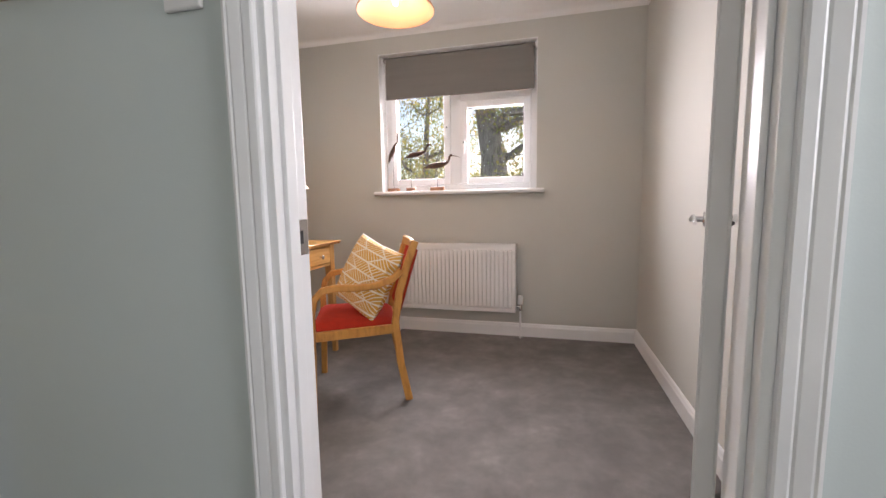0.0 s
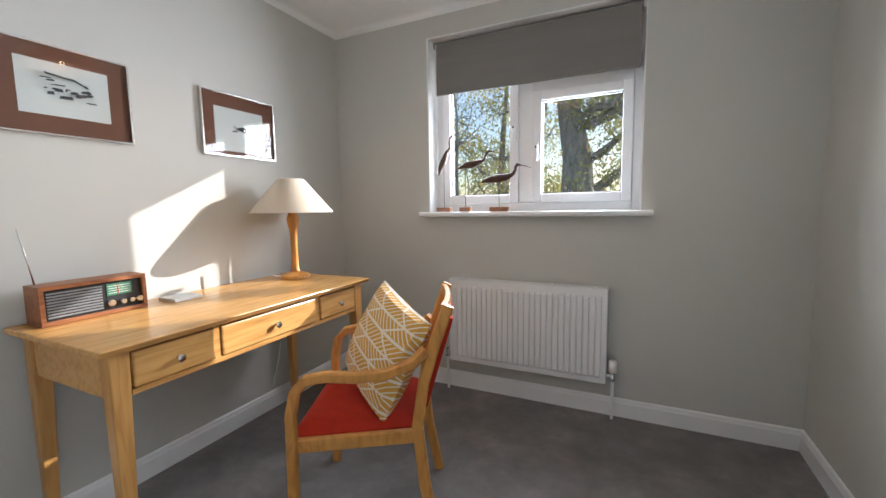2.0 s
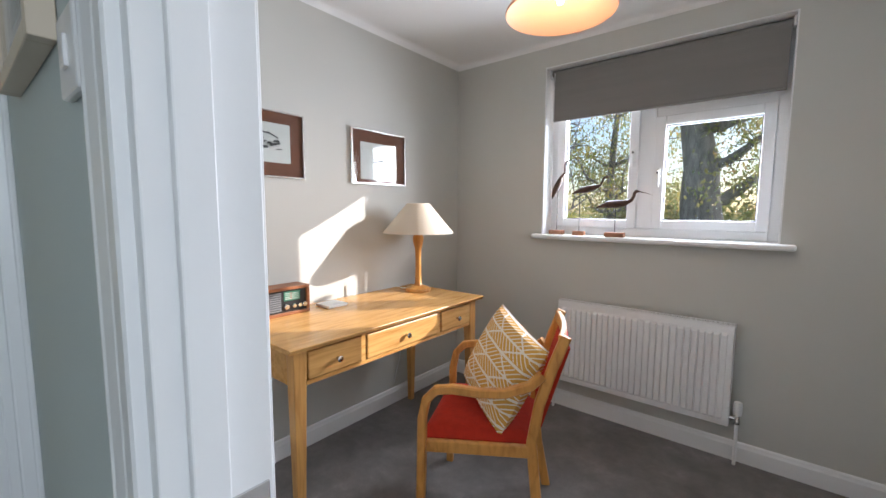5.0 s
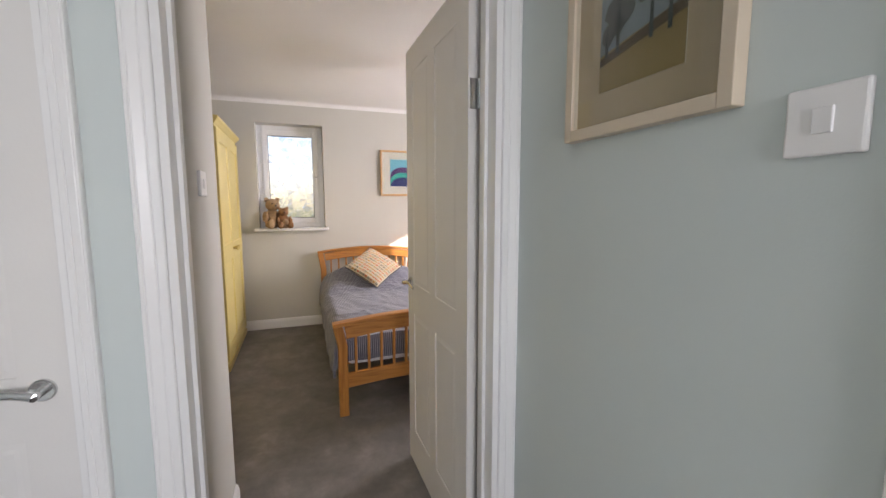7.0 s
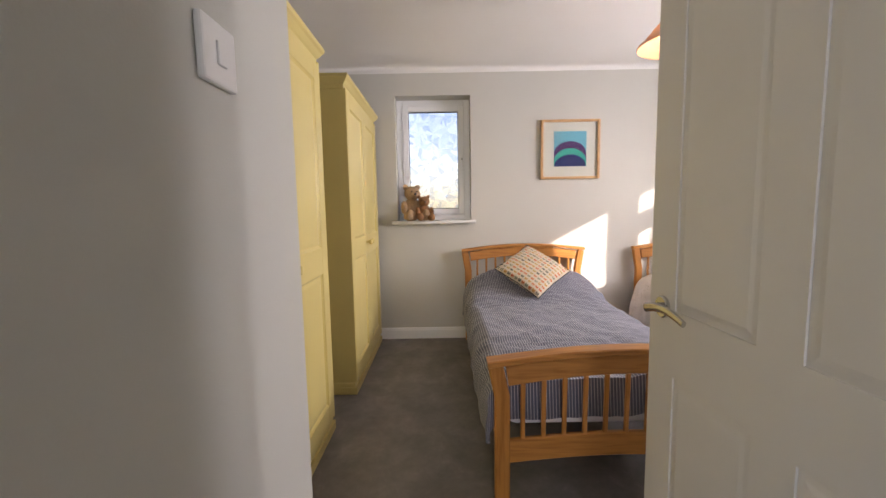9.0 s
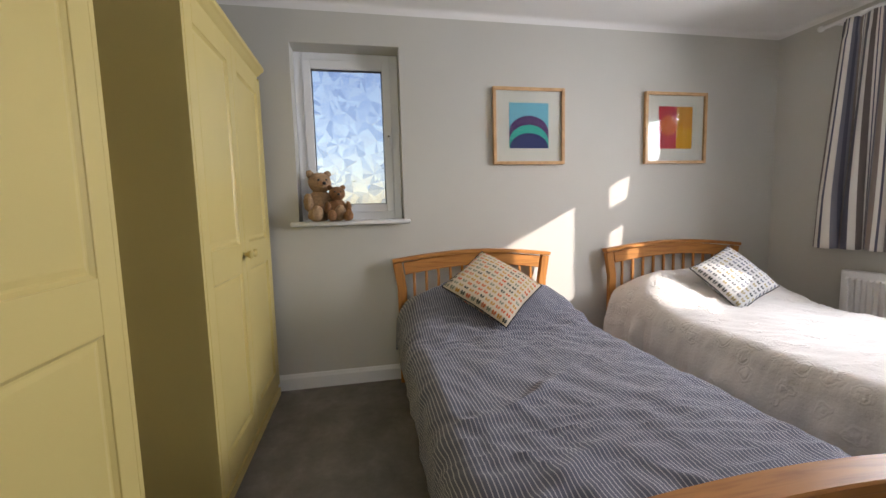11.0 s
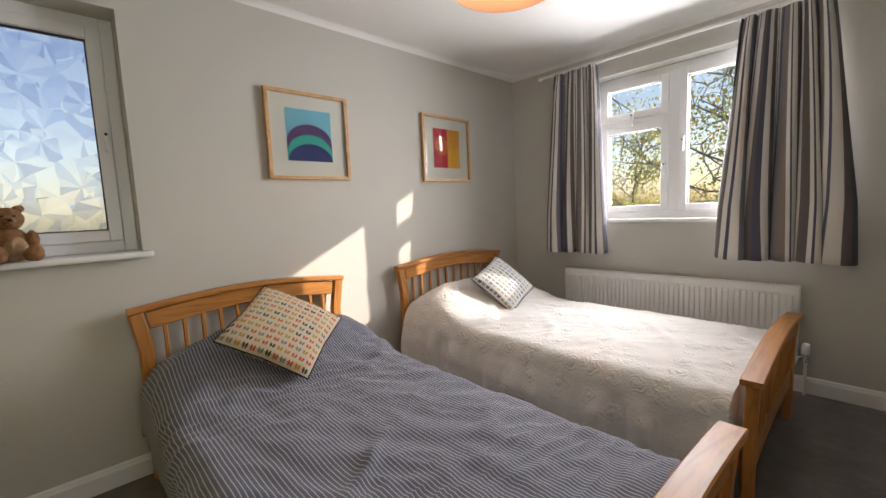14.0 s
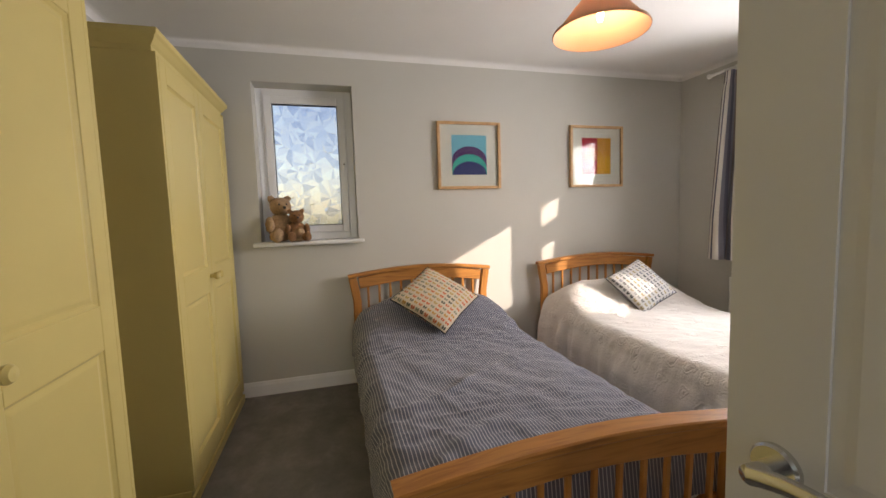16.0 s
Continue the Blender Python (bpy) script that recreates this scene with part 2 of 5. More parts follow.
def frosted_glass():
    """Patterned obscure glass, sharp crystal facets in relief, light scatter painted as facet tints."""
    m, nt, b = principled("patterned_obscure_glass", (0.84, 0.89, 0.97), 0.25)
    b.inputs["Transmission Weight"].default_value = 1.0
    b.inputs["IOR"].default_value = 1.3
    v = coords(nt, (1, 1, 1))
    n = node(nt, "ShaderNodeTexNoise", Scale=7.0, Detail=1.0)
    nt.links.new(v, n.inputs["Vector"])
    vo = node(nt, "ShaderNodeTexVoronoi", Scale=7.5, Randomness=1.0)
    vo.feature = "F1"
    add = nt.nodes.new("ShaderNodeVectorMath")
    add.operation = "MULTIPLY_ADD"
    add.inputs[1].default_value = (0.06, 0.06, 0.06)
    nt.links.new(n.outputs["Color"], add.inputs[0])
    nt.links.new(v, add.inputs[2])
    nt.links.new(add.outputs[0], vo.inputs["Vector"])
    sub = nt.nodes.new("ShaderNodeVectorMath")
    sub.operation = "SUBTRACT"
    nt.links.new(add.outputs[0], sub.inputs[0])
    nt.links.new(vo.outputs["Position"], sub.inputs[1])
    sep = nt.nodes.new("ShaderNodeSeparateXYZ")
    nt.links.new(sub.outputs[0], sep.inputs[0])
    at = nt.nodes.new("ShaderNodeMath")
    at.operation = "ARCTAN2"
    nt.links.new(sep.outputs[1], at.inputs[0])
    nt.links.new(sep.outputs[2], at.inputs[1])
    mul = nt.nodes.new("ShaderNodeMath")
    mul.operation = "MULTIPLY"
    mul.inputs[1].default_value = 1.75
    nt.links.new(at.outputs[0], mul.inputs[0])
    fl = nt.nodes.new("ShaderNodeMath")
    fl.operation = "FLOOR"
    nt.links.new(mul.outputs[0], fl.inputs[0])
    wn = nt.nodes.new("ShaderNodeTexWhiteNoise")
    wn.noise_dimensions = "4D"
    nt.links.new(vo.outputs["Position"], wn.inputs["Vector"])
    nt.links.new(fl.outputs[0], wn.inputs["W"])
    tilt = nt.nodes.new("ShaderNodeVectorMath")
    tilt.operation = "MULTIPLY_ADD"
    tilt.inputs[1].default_value = (0.6, 0.6, 0.6)
    tilt.inputs[2].default_value = (-0.3, -0.3, -0.3)
    nt.links.new(wn.outputs["Color"], tilt.inputs[0])
    # lighter and darker facets from scattered light are put into the base colour
    nt.links.new(ramp(nt, wn.outputs["Value"], [(0.0, (0.62, 0.64, 0.76)), (0.35, (0.78, 0.79, 0.88)), (0.7, (0.96, 0.91, 0.91)), (1.0, (1.0, 0.98, 0.97))]), b.inputs["Base Color"])
    geo = nt.nodes.new("ShaderNodeNewGeometry")
    tot = nt.nodes.new("ShaderNodeVectorMath")
    tot.operation = "ADD"
    nt.links.new(tilt.outputs[0], tot.inputs[0])
    nt.links.new(geo.outputs["Normal"], tot.inputs[1])
    nrm = nt.nodes.new("ShaderNodeVectorMath")
    nrm.operation = "NORMALIZE"
    nt.links.new(tot.outputs[0], nrm.inputs[0])
    nt.links.new(nrm.outputs[0], b.inputs["Normal"])
    return m


def fabric_shade(name, colour, trans):
    m = bpy.data.materials.new(name)
    m.use_nodes = True
    nt = m.node_tree
    b = nt.nodes["Principled BSDF"]
    b.inputs["Base Color"].default_value = (*colour, 1)
    b.inputs["Roughness"].default_value = 0.8
    t, mix = nt.nodes.new("ShaderNodeBsdfTranslucent"), nt.nodes.new("ShaderNodeMixShader")
    t.inputs[0].default_value = (*colour, 1)
    mix.inputs[0].default_value = trans
    nt.links.new(b.outputs[0], mix.inputs[1])
    nt.links.new(t.outputs[0], mix.inputs[2])
    nt.links.new(mix.outputs[0], nt.nodes["Material Output"].inputs[0])
    n = node(nt, "ShaderNodeTexNoise", Scale=500.0)
    nt.links.new(coords(nt, (1, 1, 0.2)), n.inputs["Vector"])
    bump(nt, b, n.outputs[0], 0.2)
    return m


def glowing(name, colour, strength):
    m, nt, b = principled(name, colour, 0.5)
    b.inputs["Emission Color"].default_value = (*colour, 1)
    b.inputs["Emission Strength"].default_value = strength
    return m


def leaf_material(name, colours):
    m = bpy.data.materials.new(name)
    m.use_nodes = True
    nt = m.node_tree
    b = nt.nodes["Principled BSDF"]
    g = nt.nodes.new("ShaderNodeNewGeometry")
    c = ramp(nt, g.outputs["Random Per Island"], [(i / (len(colours) - 1), k) for i, k in enumerate(colours)])
    nt.links.new(c, b.inputs["Base Color"])
    b.inputs["Roughness"].default_value = 0.6
    t, mix = nt.nodes.new("ShaderNodeBsdfTranslucent"), nt.nodes.new("ShaderNodeMixShader")
    nt.links.new(c, t.inputs[0])
    mix.inputs[0].default_value = 0.72
    nt.links.new(b.outputs[0], mix.inputs[1])
    nt.links.new(t.outputs[0], mix.inputs[2])
    nt.links.new(mix.outputs[0], nt.nodes["Material Output"].inputs[0])
    return m


ROOM_PAINT = surface("grey_green_wall_paint", (0.55, 0.54, 0.495), 0.75, vary=0.02, scale=1.5, grain=180, relief=0.12)
HALL_PAINT = surface("pale_blue_green_wall_paint", (0.575, 0.635, 0.62), 0.7, vary=0.02, scale=1.5, grain=180, relief=0.12)
CEILING_PAINT = surface("white_ceiling_paint", (0.82, 0.81, 0.79), 0.85, vary=0.015, scale=2, grain=160, relief=0.15)
GLOSS_WHITE = surface("white_satin_woodwork_paint", (0.8, 0.8, 0.79), 0.32, vary=0.02, scale=4, grain=70, relief=0.04)
DOOR_WHITE = surface("white_painted_moulded_door", (0.74, 0.725, 0.7), 0.38, vary=0.02, scale=4, grain=120, relief=0.08)
UPVC = surface("white_window_plastic", (0.83, 0.84, 0.85), 0.28, vary=0.01, scale=5, grain=60, relief=0.02)
RAD_WHITE = surface("white_radiator_enamel", (0.82, 0.82, 0.81), 0.35, vary=0.015, scale=5, grain=60, relief=0.03)
SWITCH_WHITE = surface("white_switch_plastic", (0.8, 0.79, 0.78), 0.3, vary=0.01, relief=0.02)
CARPET = carpet_material()
BRICK = surface("outer_wall_render", (0.5, 0.42, 0.35), 0.9, vary=0.1)
OAK_X = wood("oak_along_length", (0.36, 0.135, 0.026), (0.5, 0.21, 0.047), (0.5, 6, 6), 0.45)
OAK_Y = wood("oak_across", (0.34, 0.125, 0.022), (0.48, 0.2, 0.042), (6, 0.5, 6), 0.45)
OAK_Z = wood("oak_upright", (0.34, 0.125, 0.022), (0.48, 0.2, 0.042), (6, 6, 0.5), 0.45)
DESK_Y = wood("light_oak_desk", (0.46, 0.225, 0.062), (0.6, 0.33, 0.11), (5, 0.5, 6), 0.24)
DESK_Z = wood("light_oak_desk_upright", (0.43, 0.2, 0.055), (0.56, 0.295, 0.092), (6, 6, 0.5), 0.3)
BEECH = wood("varnished_beech", (0.42, 0.175, 0.036), (0.57, 0.265, 0.06), (4, 4, 1), 0.4)
TEAK = wood("teak_radio_case", (0.16, 0.05, 0.018), (0.3, 0.11, 0.04), (5, 0.8, 5), 0.4)
BIRD_WOOD = wood("dark_carved_wood", (0.025, 0.012, 0.007), (0.075, 0.03, 0.014), (8, 8, 8), 0.6)
BASE_WOOD = wood("reddish_wood_block", (0.24, 0.1, 0.05), (0.38, 0.17, 0.09), (2, 8, 8), 0.55)
FRAME_OAK = wood("pale_oak_picture_frame", (0.45, 0.25, 0.1), (0.6, 0.36, 0.17), (6, 3, 3), 0.4)
CHROME, _, _ = principled("satin_chrome", (0.62, 0.62, 0.62), 0.18, 1.0)
SILVER, _, _ = principled("silver_picture_frame_metal", (0.75, 0.74, 0.72), 0.25, 1.0)
BLACK = surface("black_plastic", (0.012, 0.012, 0.013), 0.4, relief=0.05)
GASKET = surface("black_window_gasket", (0.02, 0.02, 0.022), 0.6)
RED_CLOTH = surface("orange_red_wool_upholstery", (0.39, 0.018, 0.004), 0.95, vary=0.12, scale=30, grain=500, relief=0.5)
BLIND_CLOTH = surface("taupe_grey_blind_cloth", (0.21, 0.195, 0.18), 0.85, vary=0.04, scale=8, grain=400, relief=0.3, stretch=(0.3, 1, 3))
YELLOW_PAINT = surface("muted_yellow_wardrobe_paint", (0.62, 0.5, 0.185), 0.42, vary=0.03, scale=3, grain=90, relief=0.06)
WHITE_SPREAD = embroidered("white_embroidered_bedspread", (0.77, 0.735, 0.7))
SHEET = surface("white_cotton_sheet", (0.72, 0.72, 0.74), 0.9, vary=0.03, scale=9, relief=0.2)
DUVET = striped("navy_pinstripe_cotton", [(0.0, (0.105, 0.112, 0.16)), (0.64, (0.105, 0.112, 0.16)), (0.74, (0.46, 0.46, 0.5)), (0.86, (0.46, 0.46, 0.5)), (0.96, (0.105, 0.112, 0.16))], 0.0135, 0, use_uv=True)
CURTAIN = striped("grey_white_striped_curtain_cloth", [(0, (0.06, 0.06, 0.085)), (0.08, (0.62, 0.6, 0.57)), (0.18, (0.11, 0.09, 0.085)), (0.3, (0.66, 0.63, 0.58)), (0.34, (0.06, 0.06, 0.1)), (0.37, (0.66, 0.63, 0.58)), (0.44, (0.16, 0.16, 0.2)), (0.5, (0.08, 0.08, 0.115)), (0.56, (0.19, 0.19, 0.23)), (0.62, (0.22, 0.18, 0.16)), (0.74, (0.68, 0.66, 0.62)), (0.8, (0.07, 0.07, 0.11)), (0.83, (0.55, 0.52, 0.48)), (0.93, (0.1, 0.085, 0.085))], 0.4, 0, use_uv=True)
PRINT_A = motif_cloth("cream_leaf_print_cloth", (0.6, 0.51, 0.38), [(0.55, 0.09, 0.025), (0.5, 0.24, 0.03), (0.05, 0.06, 0.05), (0.2, 0.22, 0.16), (0.55, 0.12, 0.03), (0.42, 0.28, 0.07)], 0.036)
PRINT_B = motif_cloth("white_leaf_print_cloth", (0.56, 0.56, 0.55), [(0.1, 0.11, 0.12), (0.24, 0.26, 0.26), (0.03, 0.035, 0.04), (0.32, 0.26, 0.12), (0.12, 0.14, 0.19)], 0.036)
FERN = fern_cloth()
PIPING = surface("black_piping", (0.02, 0.02, 0.025), 0.8)
GLASS = clear_glass()
FROSTED = frosted_glass()
CORAL_SHADE = fabric_shade("coral_pendant_cloth", (0.74, 0.46, 0.3), 0.26)
CREAM_SHADE = fabric_shade("cream_lamp_cloth", (0.82, 0.74, 0.62), 0.35)
BULB = glowing("lit_filament_bulb", (1.0, 0.72, 0.38), 14)
MAT_BROWN = surface("brown_picture_mount", (0.17, 0.065, 0.035), 0.85, relief=0.05)
MAT_CREAM = surface("cream_picture_mount", (0.72, 0.68, 0.6), 0.85, relief=0.05)
MAT_TAN = surface("tan_picture_mount", (0.5, 0.38, 0.25), 0.85, relief=0.05)
PAPER = surface("pale_paper", (0.7, 0.69, 0.65), 0.85, vary=0.04, relief=0.05)
INK = surface("grey_ink_wash", (0.06, 0.06, 0.06), 0.85, vary=0.5, scale=60)
CHAMPAGNE = surface("champagne_painted_frame", (0.62, 0.52, 0.4), 0.4, relief=0.05)
BEAR_TAN = surface("sandy_mohair_fur", (0.4, 0.26, 0.15), 1.0, vary=0.25, scale=60, grain=350, relief=1.0)
BEAR_BROWN = surface("ginger_mohair_fur", (0.26, 0.13, 0.06), 1.0, vary=0.25, scale=60, grain=350, relief=1.0)
BARK = surface("grey_brown_bark", (0.24, 0.22, 0.2), 0.95, vary=0.4, scale=9, grain=40, relief=1.0, stretch=(1, 1, 0.3))
LEAF_AUTUMN = leaf_material("autumn_leaves", [(0.2, 0.25, 0.1), (0.34, 0.36, 0.15), (0.48, 0.4, 0.14), (0.26, 0.33, 0.15), (0.52, 0.36, 0.16)])
LEAF_GOLD = leaf_material("golden_leaves", [(0.5, 0.48, 0.14), (0.62, 0.52, 0.12), (0.38, 0.45, 0.14), (0.66, 0.46, 0.13)])
GRASS = surface("lawn_grass", (0.07, 0.11, 0.03), 0.95, vary=0.35, scale=1.2, grain=90, relief=1.0)


def colour(name, c, rough=0.8):
    return surface(name, c, rough, vary=0.04, relief=0.04)


# ---- mesh helpers ----
def thing(name, at, label, category, group="", kind=""):
    ob = new(name)
    ob.empty_display_size = 0.1
    ob.location = at
    return tagged(ob, label, category, group, kind)


def part(name, bm, material, parent=None, label="", smooth=False):
    me = bpy.data.meshes.new(name)
    bmesh.ops.recalc_face_normals(bm, faces=bm.faces[:])
    if smooth:
        for ed in bm.edges:
            if len(ed.link_faces) == 2 and ed.calc_face_angle(0.0) > radians(36):
                ed.smooth = False
    bm.to_mesh(me)
    bm.free()
    me.materials.append(material)
    if smooth:
        for p in me.polygons:
            p.use_smooth = True
    ob = new(name, me)
    if parent is not None:
        ob.parent = parent
        if parent.type == "EMPTY":
            ob.matrix_parent_inverse = Matrix.Translation(-parent.location)
    if label:
        ob["label"] = label
    return ob


def box(bm, a, b, bevel=0.0, m=None, seg=2):
    v = bmesh.ops.create_cube(bm, size=1.0)["verts"]
    c, s = [(p + q) / 2 for p, q in zip(a, b)], [abs(q - p) for p, q in zip(a, b)]
    for p in v:
        p.co = Vector((p.co.x * s[0] + c[0], p.co.y * s[1] + c[1], p.co.z * s[2] + c[2]))
    if bevel:
        e = list({e for p in v for e in p.link_edges})
        r = bmesh.ops.bevel(bm, geom=e, offset=bevel, segments=seg, affect="EDGES", profile=0.5)
        v = list({p for f in r["faces"] for p in f.verts} | {p for p in v if p.is_valid})
    if m is not None:
        for p in v:
            p.co = m @ p.co
    return v


def one_box(a, b, bevel=0.0, m=None):
    bm = bmesh.new()
    box(bm, a, b, bevel, m)
    return bm


def boxes(*pairs, bevel=0.0):
    bm = bmesh.new()
    for a, b in pairs:
        box(bm, a, b, bevel)
    return bm


def tube(bm, points, radii, sides=10, squash=None, cap=True):
    """A tube through points; squash scales the ring's two axes."""
    points = [Vector(p) for p in points]
    if isinstance(radii, (int, float)):
        radii = [radii] * len(points)
    rings, up = [], None
    for i, p in enumerate(points):
        d = (points[min(i + 1, len(points) - 1)] - points[max(i - 1, 0)]).normalized()
        if up is None:
            up = Vector((0, 0, 1)) if abs(d.z) < 0.9 else Vector((1, 0, 0))
        side = d.cross(up).normalized()
        up = side.cross(d).normalized()
        k = squash or (1, 1)
        rings.append([bm.verts.new(p + radii[i] * (math.cos(2 * math.pi * j / sides) * k[0] * side + math.sin(2 * math.pi * j / sides) * k[1] * up)) for j in range(sides)])
    for r, q in zip(rings, rings[1:]):
        for j in range(sides):
            bm.faces.new((r[j], r[(j + 1) % sides], q[(j + 1) % sides], q[j]))
    if cap:
        bm.faces.new(rings[0][::-1])
        bm.faces.new(rings[-1])
    return bm


def bar(bm, points, w, h, m=None):
    """A strip of rectangular section w (sideways) by h (up) swept through points, with chamfered corners."""
    points = [Vector(p) for p in points]
    rings, up = [], None
    c = min(w, h) * 0.18
    prof = [(-w / 2 + c, -h / 2), (w / 2 - c, -h / 2), (w / 2, -h / 2 + c), (w / 2, h / 2 - c), (w / 2 - c, h / 2), (-w / 2 + c, h / 2), (-w / 2, h / 2 - c), (-w / 2, -h / 2 + c)]
    for i, p in enumerate(points):
        d = (points[min(i + 1, len(points) - 1)] - points[max(i - 1, 0)]).normalized()
        if up is None:
            up = Vector((0, 0, 1)) if abs(d.z) < 0.8 else Vector((1, 0, 0))
        side = d.cross(up).normalized()
        up = side.cross(d).normalized()
        rings.append([bm.verts.new(p + a * side + b * up) for a, b in prof])
    for r, q in zip(rings, rings[1:]):
        for j in range(8):
            bm.faces.new((r[j], r[(j + 1) % 8], q[(j + 1) % 8], q[j]))
    bm.faces.new(rings[0][::-1])
    bm.faces.new(rings[-1])
    if m is not None:
        for r in rings:
            for v in r:
                v.co = m @ v.co
    return bm


def lathe(bm, profile, at, sides=28, axis=None):
    """Turn (radius, height) pairs round the upright through at, or round another axis by a matrix."""
    rings = []
    at = Vector(at)
    for r, z in profile:
        ring = []
        for j in range(sides):
            p = Vector((r * math.cos(2 * math.pi * j / sides), r * math.sin(2 * math.pi * j / sides), z))
            ring.append(bm.verts.new(at + (axis @ p if axis is not None else p)))
        rings.append(ring)
    for r, q in zip(rings, rings[1:]):
        for j in range(sides):
            bm.faces.new((r[j], r[(j + 1) % sides], q[(j + 1) % sides], q[j]))
    return bm


def ball(bm, at, r, scale=(1, 1, 1), seg=14, turn=None):
    v = bmesh.ops.create_uvsphere(bm, u_segments=seg, v_segments=max(6, seg * 2 // 3), radius=r)["verts"]
    for p in v:
        q = Vector((p.co.x * scale[0], p.co.y * scale[1], p.co.z * scale[2]))
        p.co = Vector(at) + (turn @ q if turn is not None else q)
    return v


def structure(name, bm, material, label, category, smooth=False):
    return tagged(part(name, bm, material, None, "", smooth), label, category, kind="structure")


ALONG_X = Matrix.Rotation(radians(90), 3, "Y")
ALONG_Y = Matrix.Rotation(radians(-90), 3, "X")

# ---- plan: study, hall and bedroom ----
SX0, SX1, SY0, SY1 = -1.985, 0.775, 0.86, 3.25
BX0, BX1, BY0, BY1 = -5.13, -2.105, -1.1, 3.45
S_COVE, S_TOP, B_COVE, B_TOP = 2.42, 2.46, 2.485, 2.53
T = 2.62

structure("floor", one_box((-5.6, -1.5, -0.12), (2.3, 3.75, 0.0)), CARPET, "mottled grey cut-pile carpet, slightly tracked", "floor")


def wall_with_hole(axis, a0, a1, p0, p1, holes, top=T):
    """A wall along x or y between a0 and a1, thickness p0 to p1, with rectangular holes (u0, u1, z0, z1)."""
    bm = bmesh.new()

    def put(u0, u1, z0, z1):
        if u1 - u0 > 1e-4 and z1 - z0 > 1e-4:
            box(bm, (u0, p0, z0) if axis == "x" else (p0, u0, z0), (u1, p1, z1) if axis == "x" else (p1, u1, z1))

    u = a0
    for h0, h1, z0, z1 in holes:
        put(u, h0, 0, top)
        put(h0, h1, 0, z0)
        put(h0, h1, z1, top)
        u = h1
    put(u, a1, 0, top)
    return bm


DOOR_H = 2.19
S_WIN, B_WIN, F_WIN = (-1.25, 0.03, 1.16, 2.295), (-4.33, -2.85, 1.11, 2.3), (-0.335, 0.362, 1.12, 2.285)
structure("wall_study_north", wall_with_hole("x", SX0, SX1 + 0.1, SY1, 3.56, [S_WIN]), ROOM_PAINT, "pale grey-green painted plaster wall with window", "wall")
structure("wall_study_east", wall_with_hole("y", 0.77, SY1, SX1, SX1 + 0.1, []), ROOM_PAINT, "pale grey-green painted plaster wall", "wall")
structure("wall_study_west", wall_with_hole("y", SY0, 3.56, BX1, SX0, []), ROOM_PAINT, "pale grey-green painted plaster wall", "wall")
S_DOOR = (-0.462, 0.459, 0, DOOR_H)
structure("wall_study_south", wall_with_hole("x", BX1, SX1, 0.79, SY0, [S_DOOR]), ROOM_PAINT, "pale grey-green painted wall with doorway", "wall")
structure("wall_hall_north", wall_with_hole("x", -1.42, 2.2, 0.75, 0.79, [S_DOOR]), HALL_PAINT, "pale blue-green painted hall wall", "wall")
B_DOOR, H_DOOR = (-0.223, 0.7, 0, DOOR_H), (-1.137, -0.402, 0, DOOR_H)
structure("wall_hall_west", wall_with_hole("y", -1.45, 0.79, -1.48, -1.42, [H_DOOR, B_DOOR]), HALL_PAINT, "pale blue-green painted wall with two doorways", "wall")
structure("wall_alcove_east", wall_with_hole("y", -0.36, 0.79, -1.54, -1.48, [B_DOOR]), ROOM_PAINT, "grey-green painted wall round the doorway", "wall")
# the opening is for the assumed, unseen window that lights the hall
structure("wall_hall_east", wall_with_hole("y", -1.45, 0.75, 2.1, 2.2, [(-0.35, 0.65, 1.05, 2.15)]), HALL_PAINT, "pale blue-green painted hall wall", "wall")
structure("wall_hall_south", wall_with_hole("x", -1.42, 2.1, -1.45, -1.35, []), HALL_PAINT, "pale blue-green hall wall", "wall")
structure("wall_alcove_south", boxes(((-2.24, -0.36, 0), (-1.54, -0.238, T)), ((-2.24, -1.1, 0), (-2.12, -0.36, T))), ROOM_PAINT, "grey-green painted wall beside the doorway", "wall")
structure("wall_alcove_north", boxes(((BX1, 0.77, 0), (-1.54, 0.7895, T))), ROOM_PAINT, "grey-green painted wall behind the door", "wall")
structure("wall_bedroom_south", boxes(((-5.43, -1.22, 0), (-2.12, BY0, T))), ROOM_PAINT, "grey-green painted plaster wall", "wall")
structure("wall_bedroom_west", wall_with_hole("y", BY0, 3.75, -5.43, BX0, [F_WIN]), ROOM_PAINT, "grey-green painted plaster wall with narrow window", "wall")
structure("wall_bedroom_north", wall_with_hole("x", BX0, BX1, BY1, 3.75, [B_WIN]), ROOM_PAINT, "grey-green painted plaster wall with window", "wall")
structure("ceiling_study", one_box((BX1, 0.79, S_TOP), (SX1 + 0.1, 3.56, S_TOP + 0.08)), CEILING_PAINT, "white painted ceiling", "ceiling")
structure("ceiling_hall", one_box((-1.48, -1.45, 2.5), (2.2, 0.79, 2.58)), CEILING_PAINT, "white painted ceiling", "ceiling")
structure("ceiling_bedroom", boxes(((-5.43, -1.22, B_TOP), (BX1, 3.75, B_TOP + 0.1)), ((BX1, -0.36, B_TOP), (-1.481, 0.789, B_TOP + 0.1))), CEILING_PAINT, "white painted ceiling", "ceiling")
structure("roof_slab", one_box((-5.45, -1.5, 2.7), (2.25, 3.95, 2.8)), BRICK, "plain flat roof deck over the rooms", "roof")


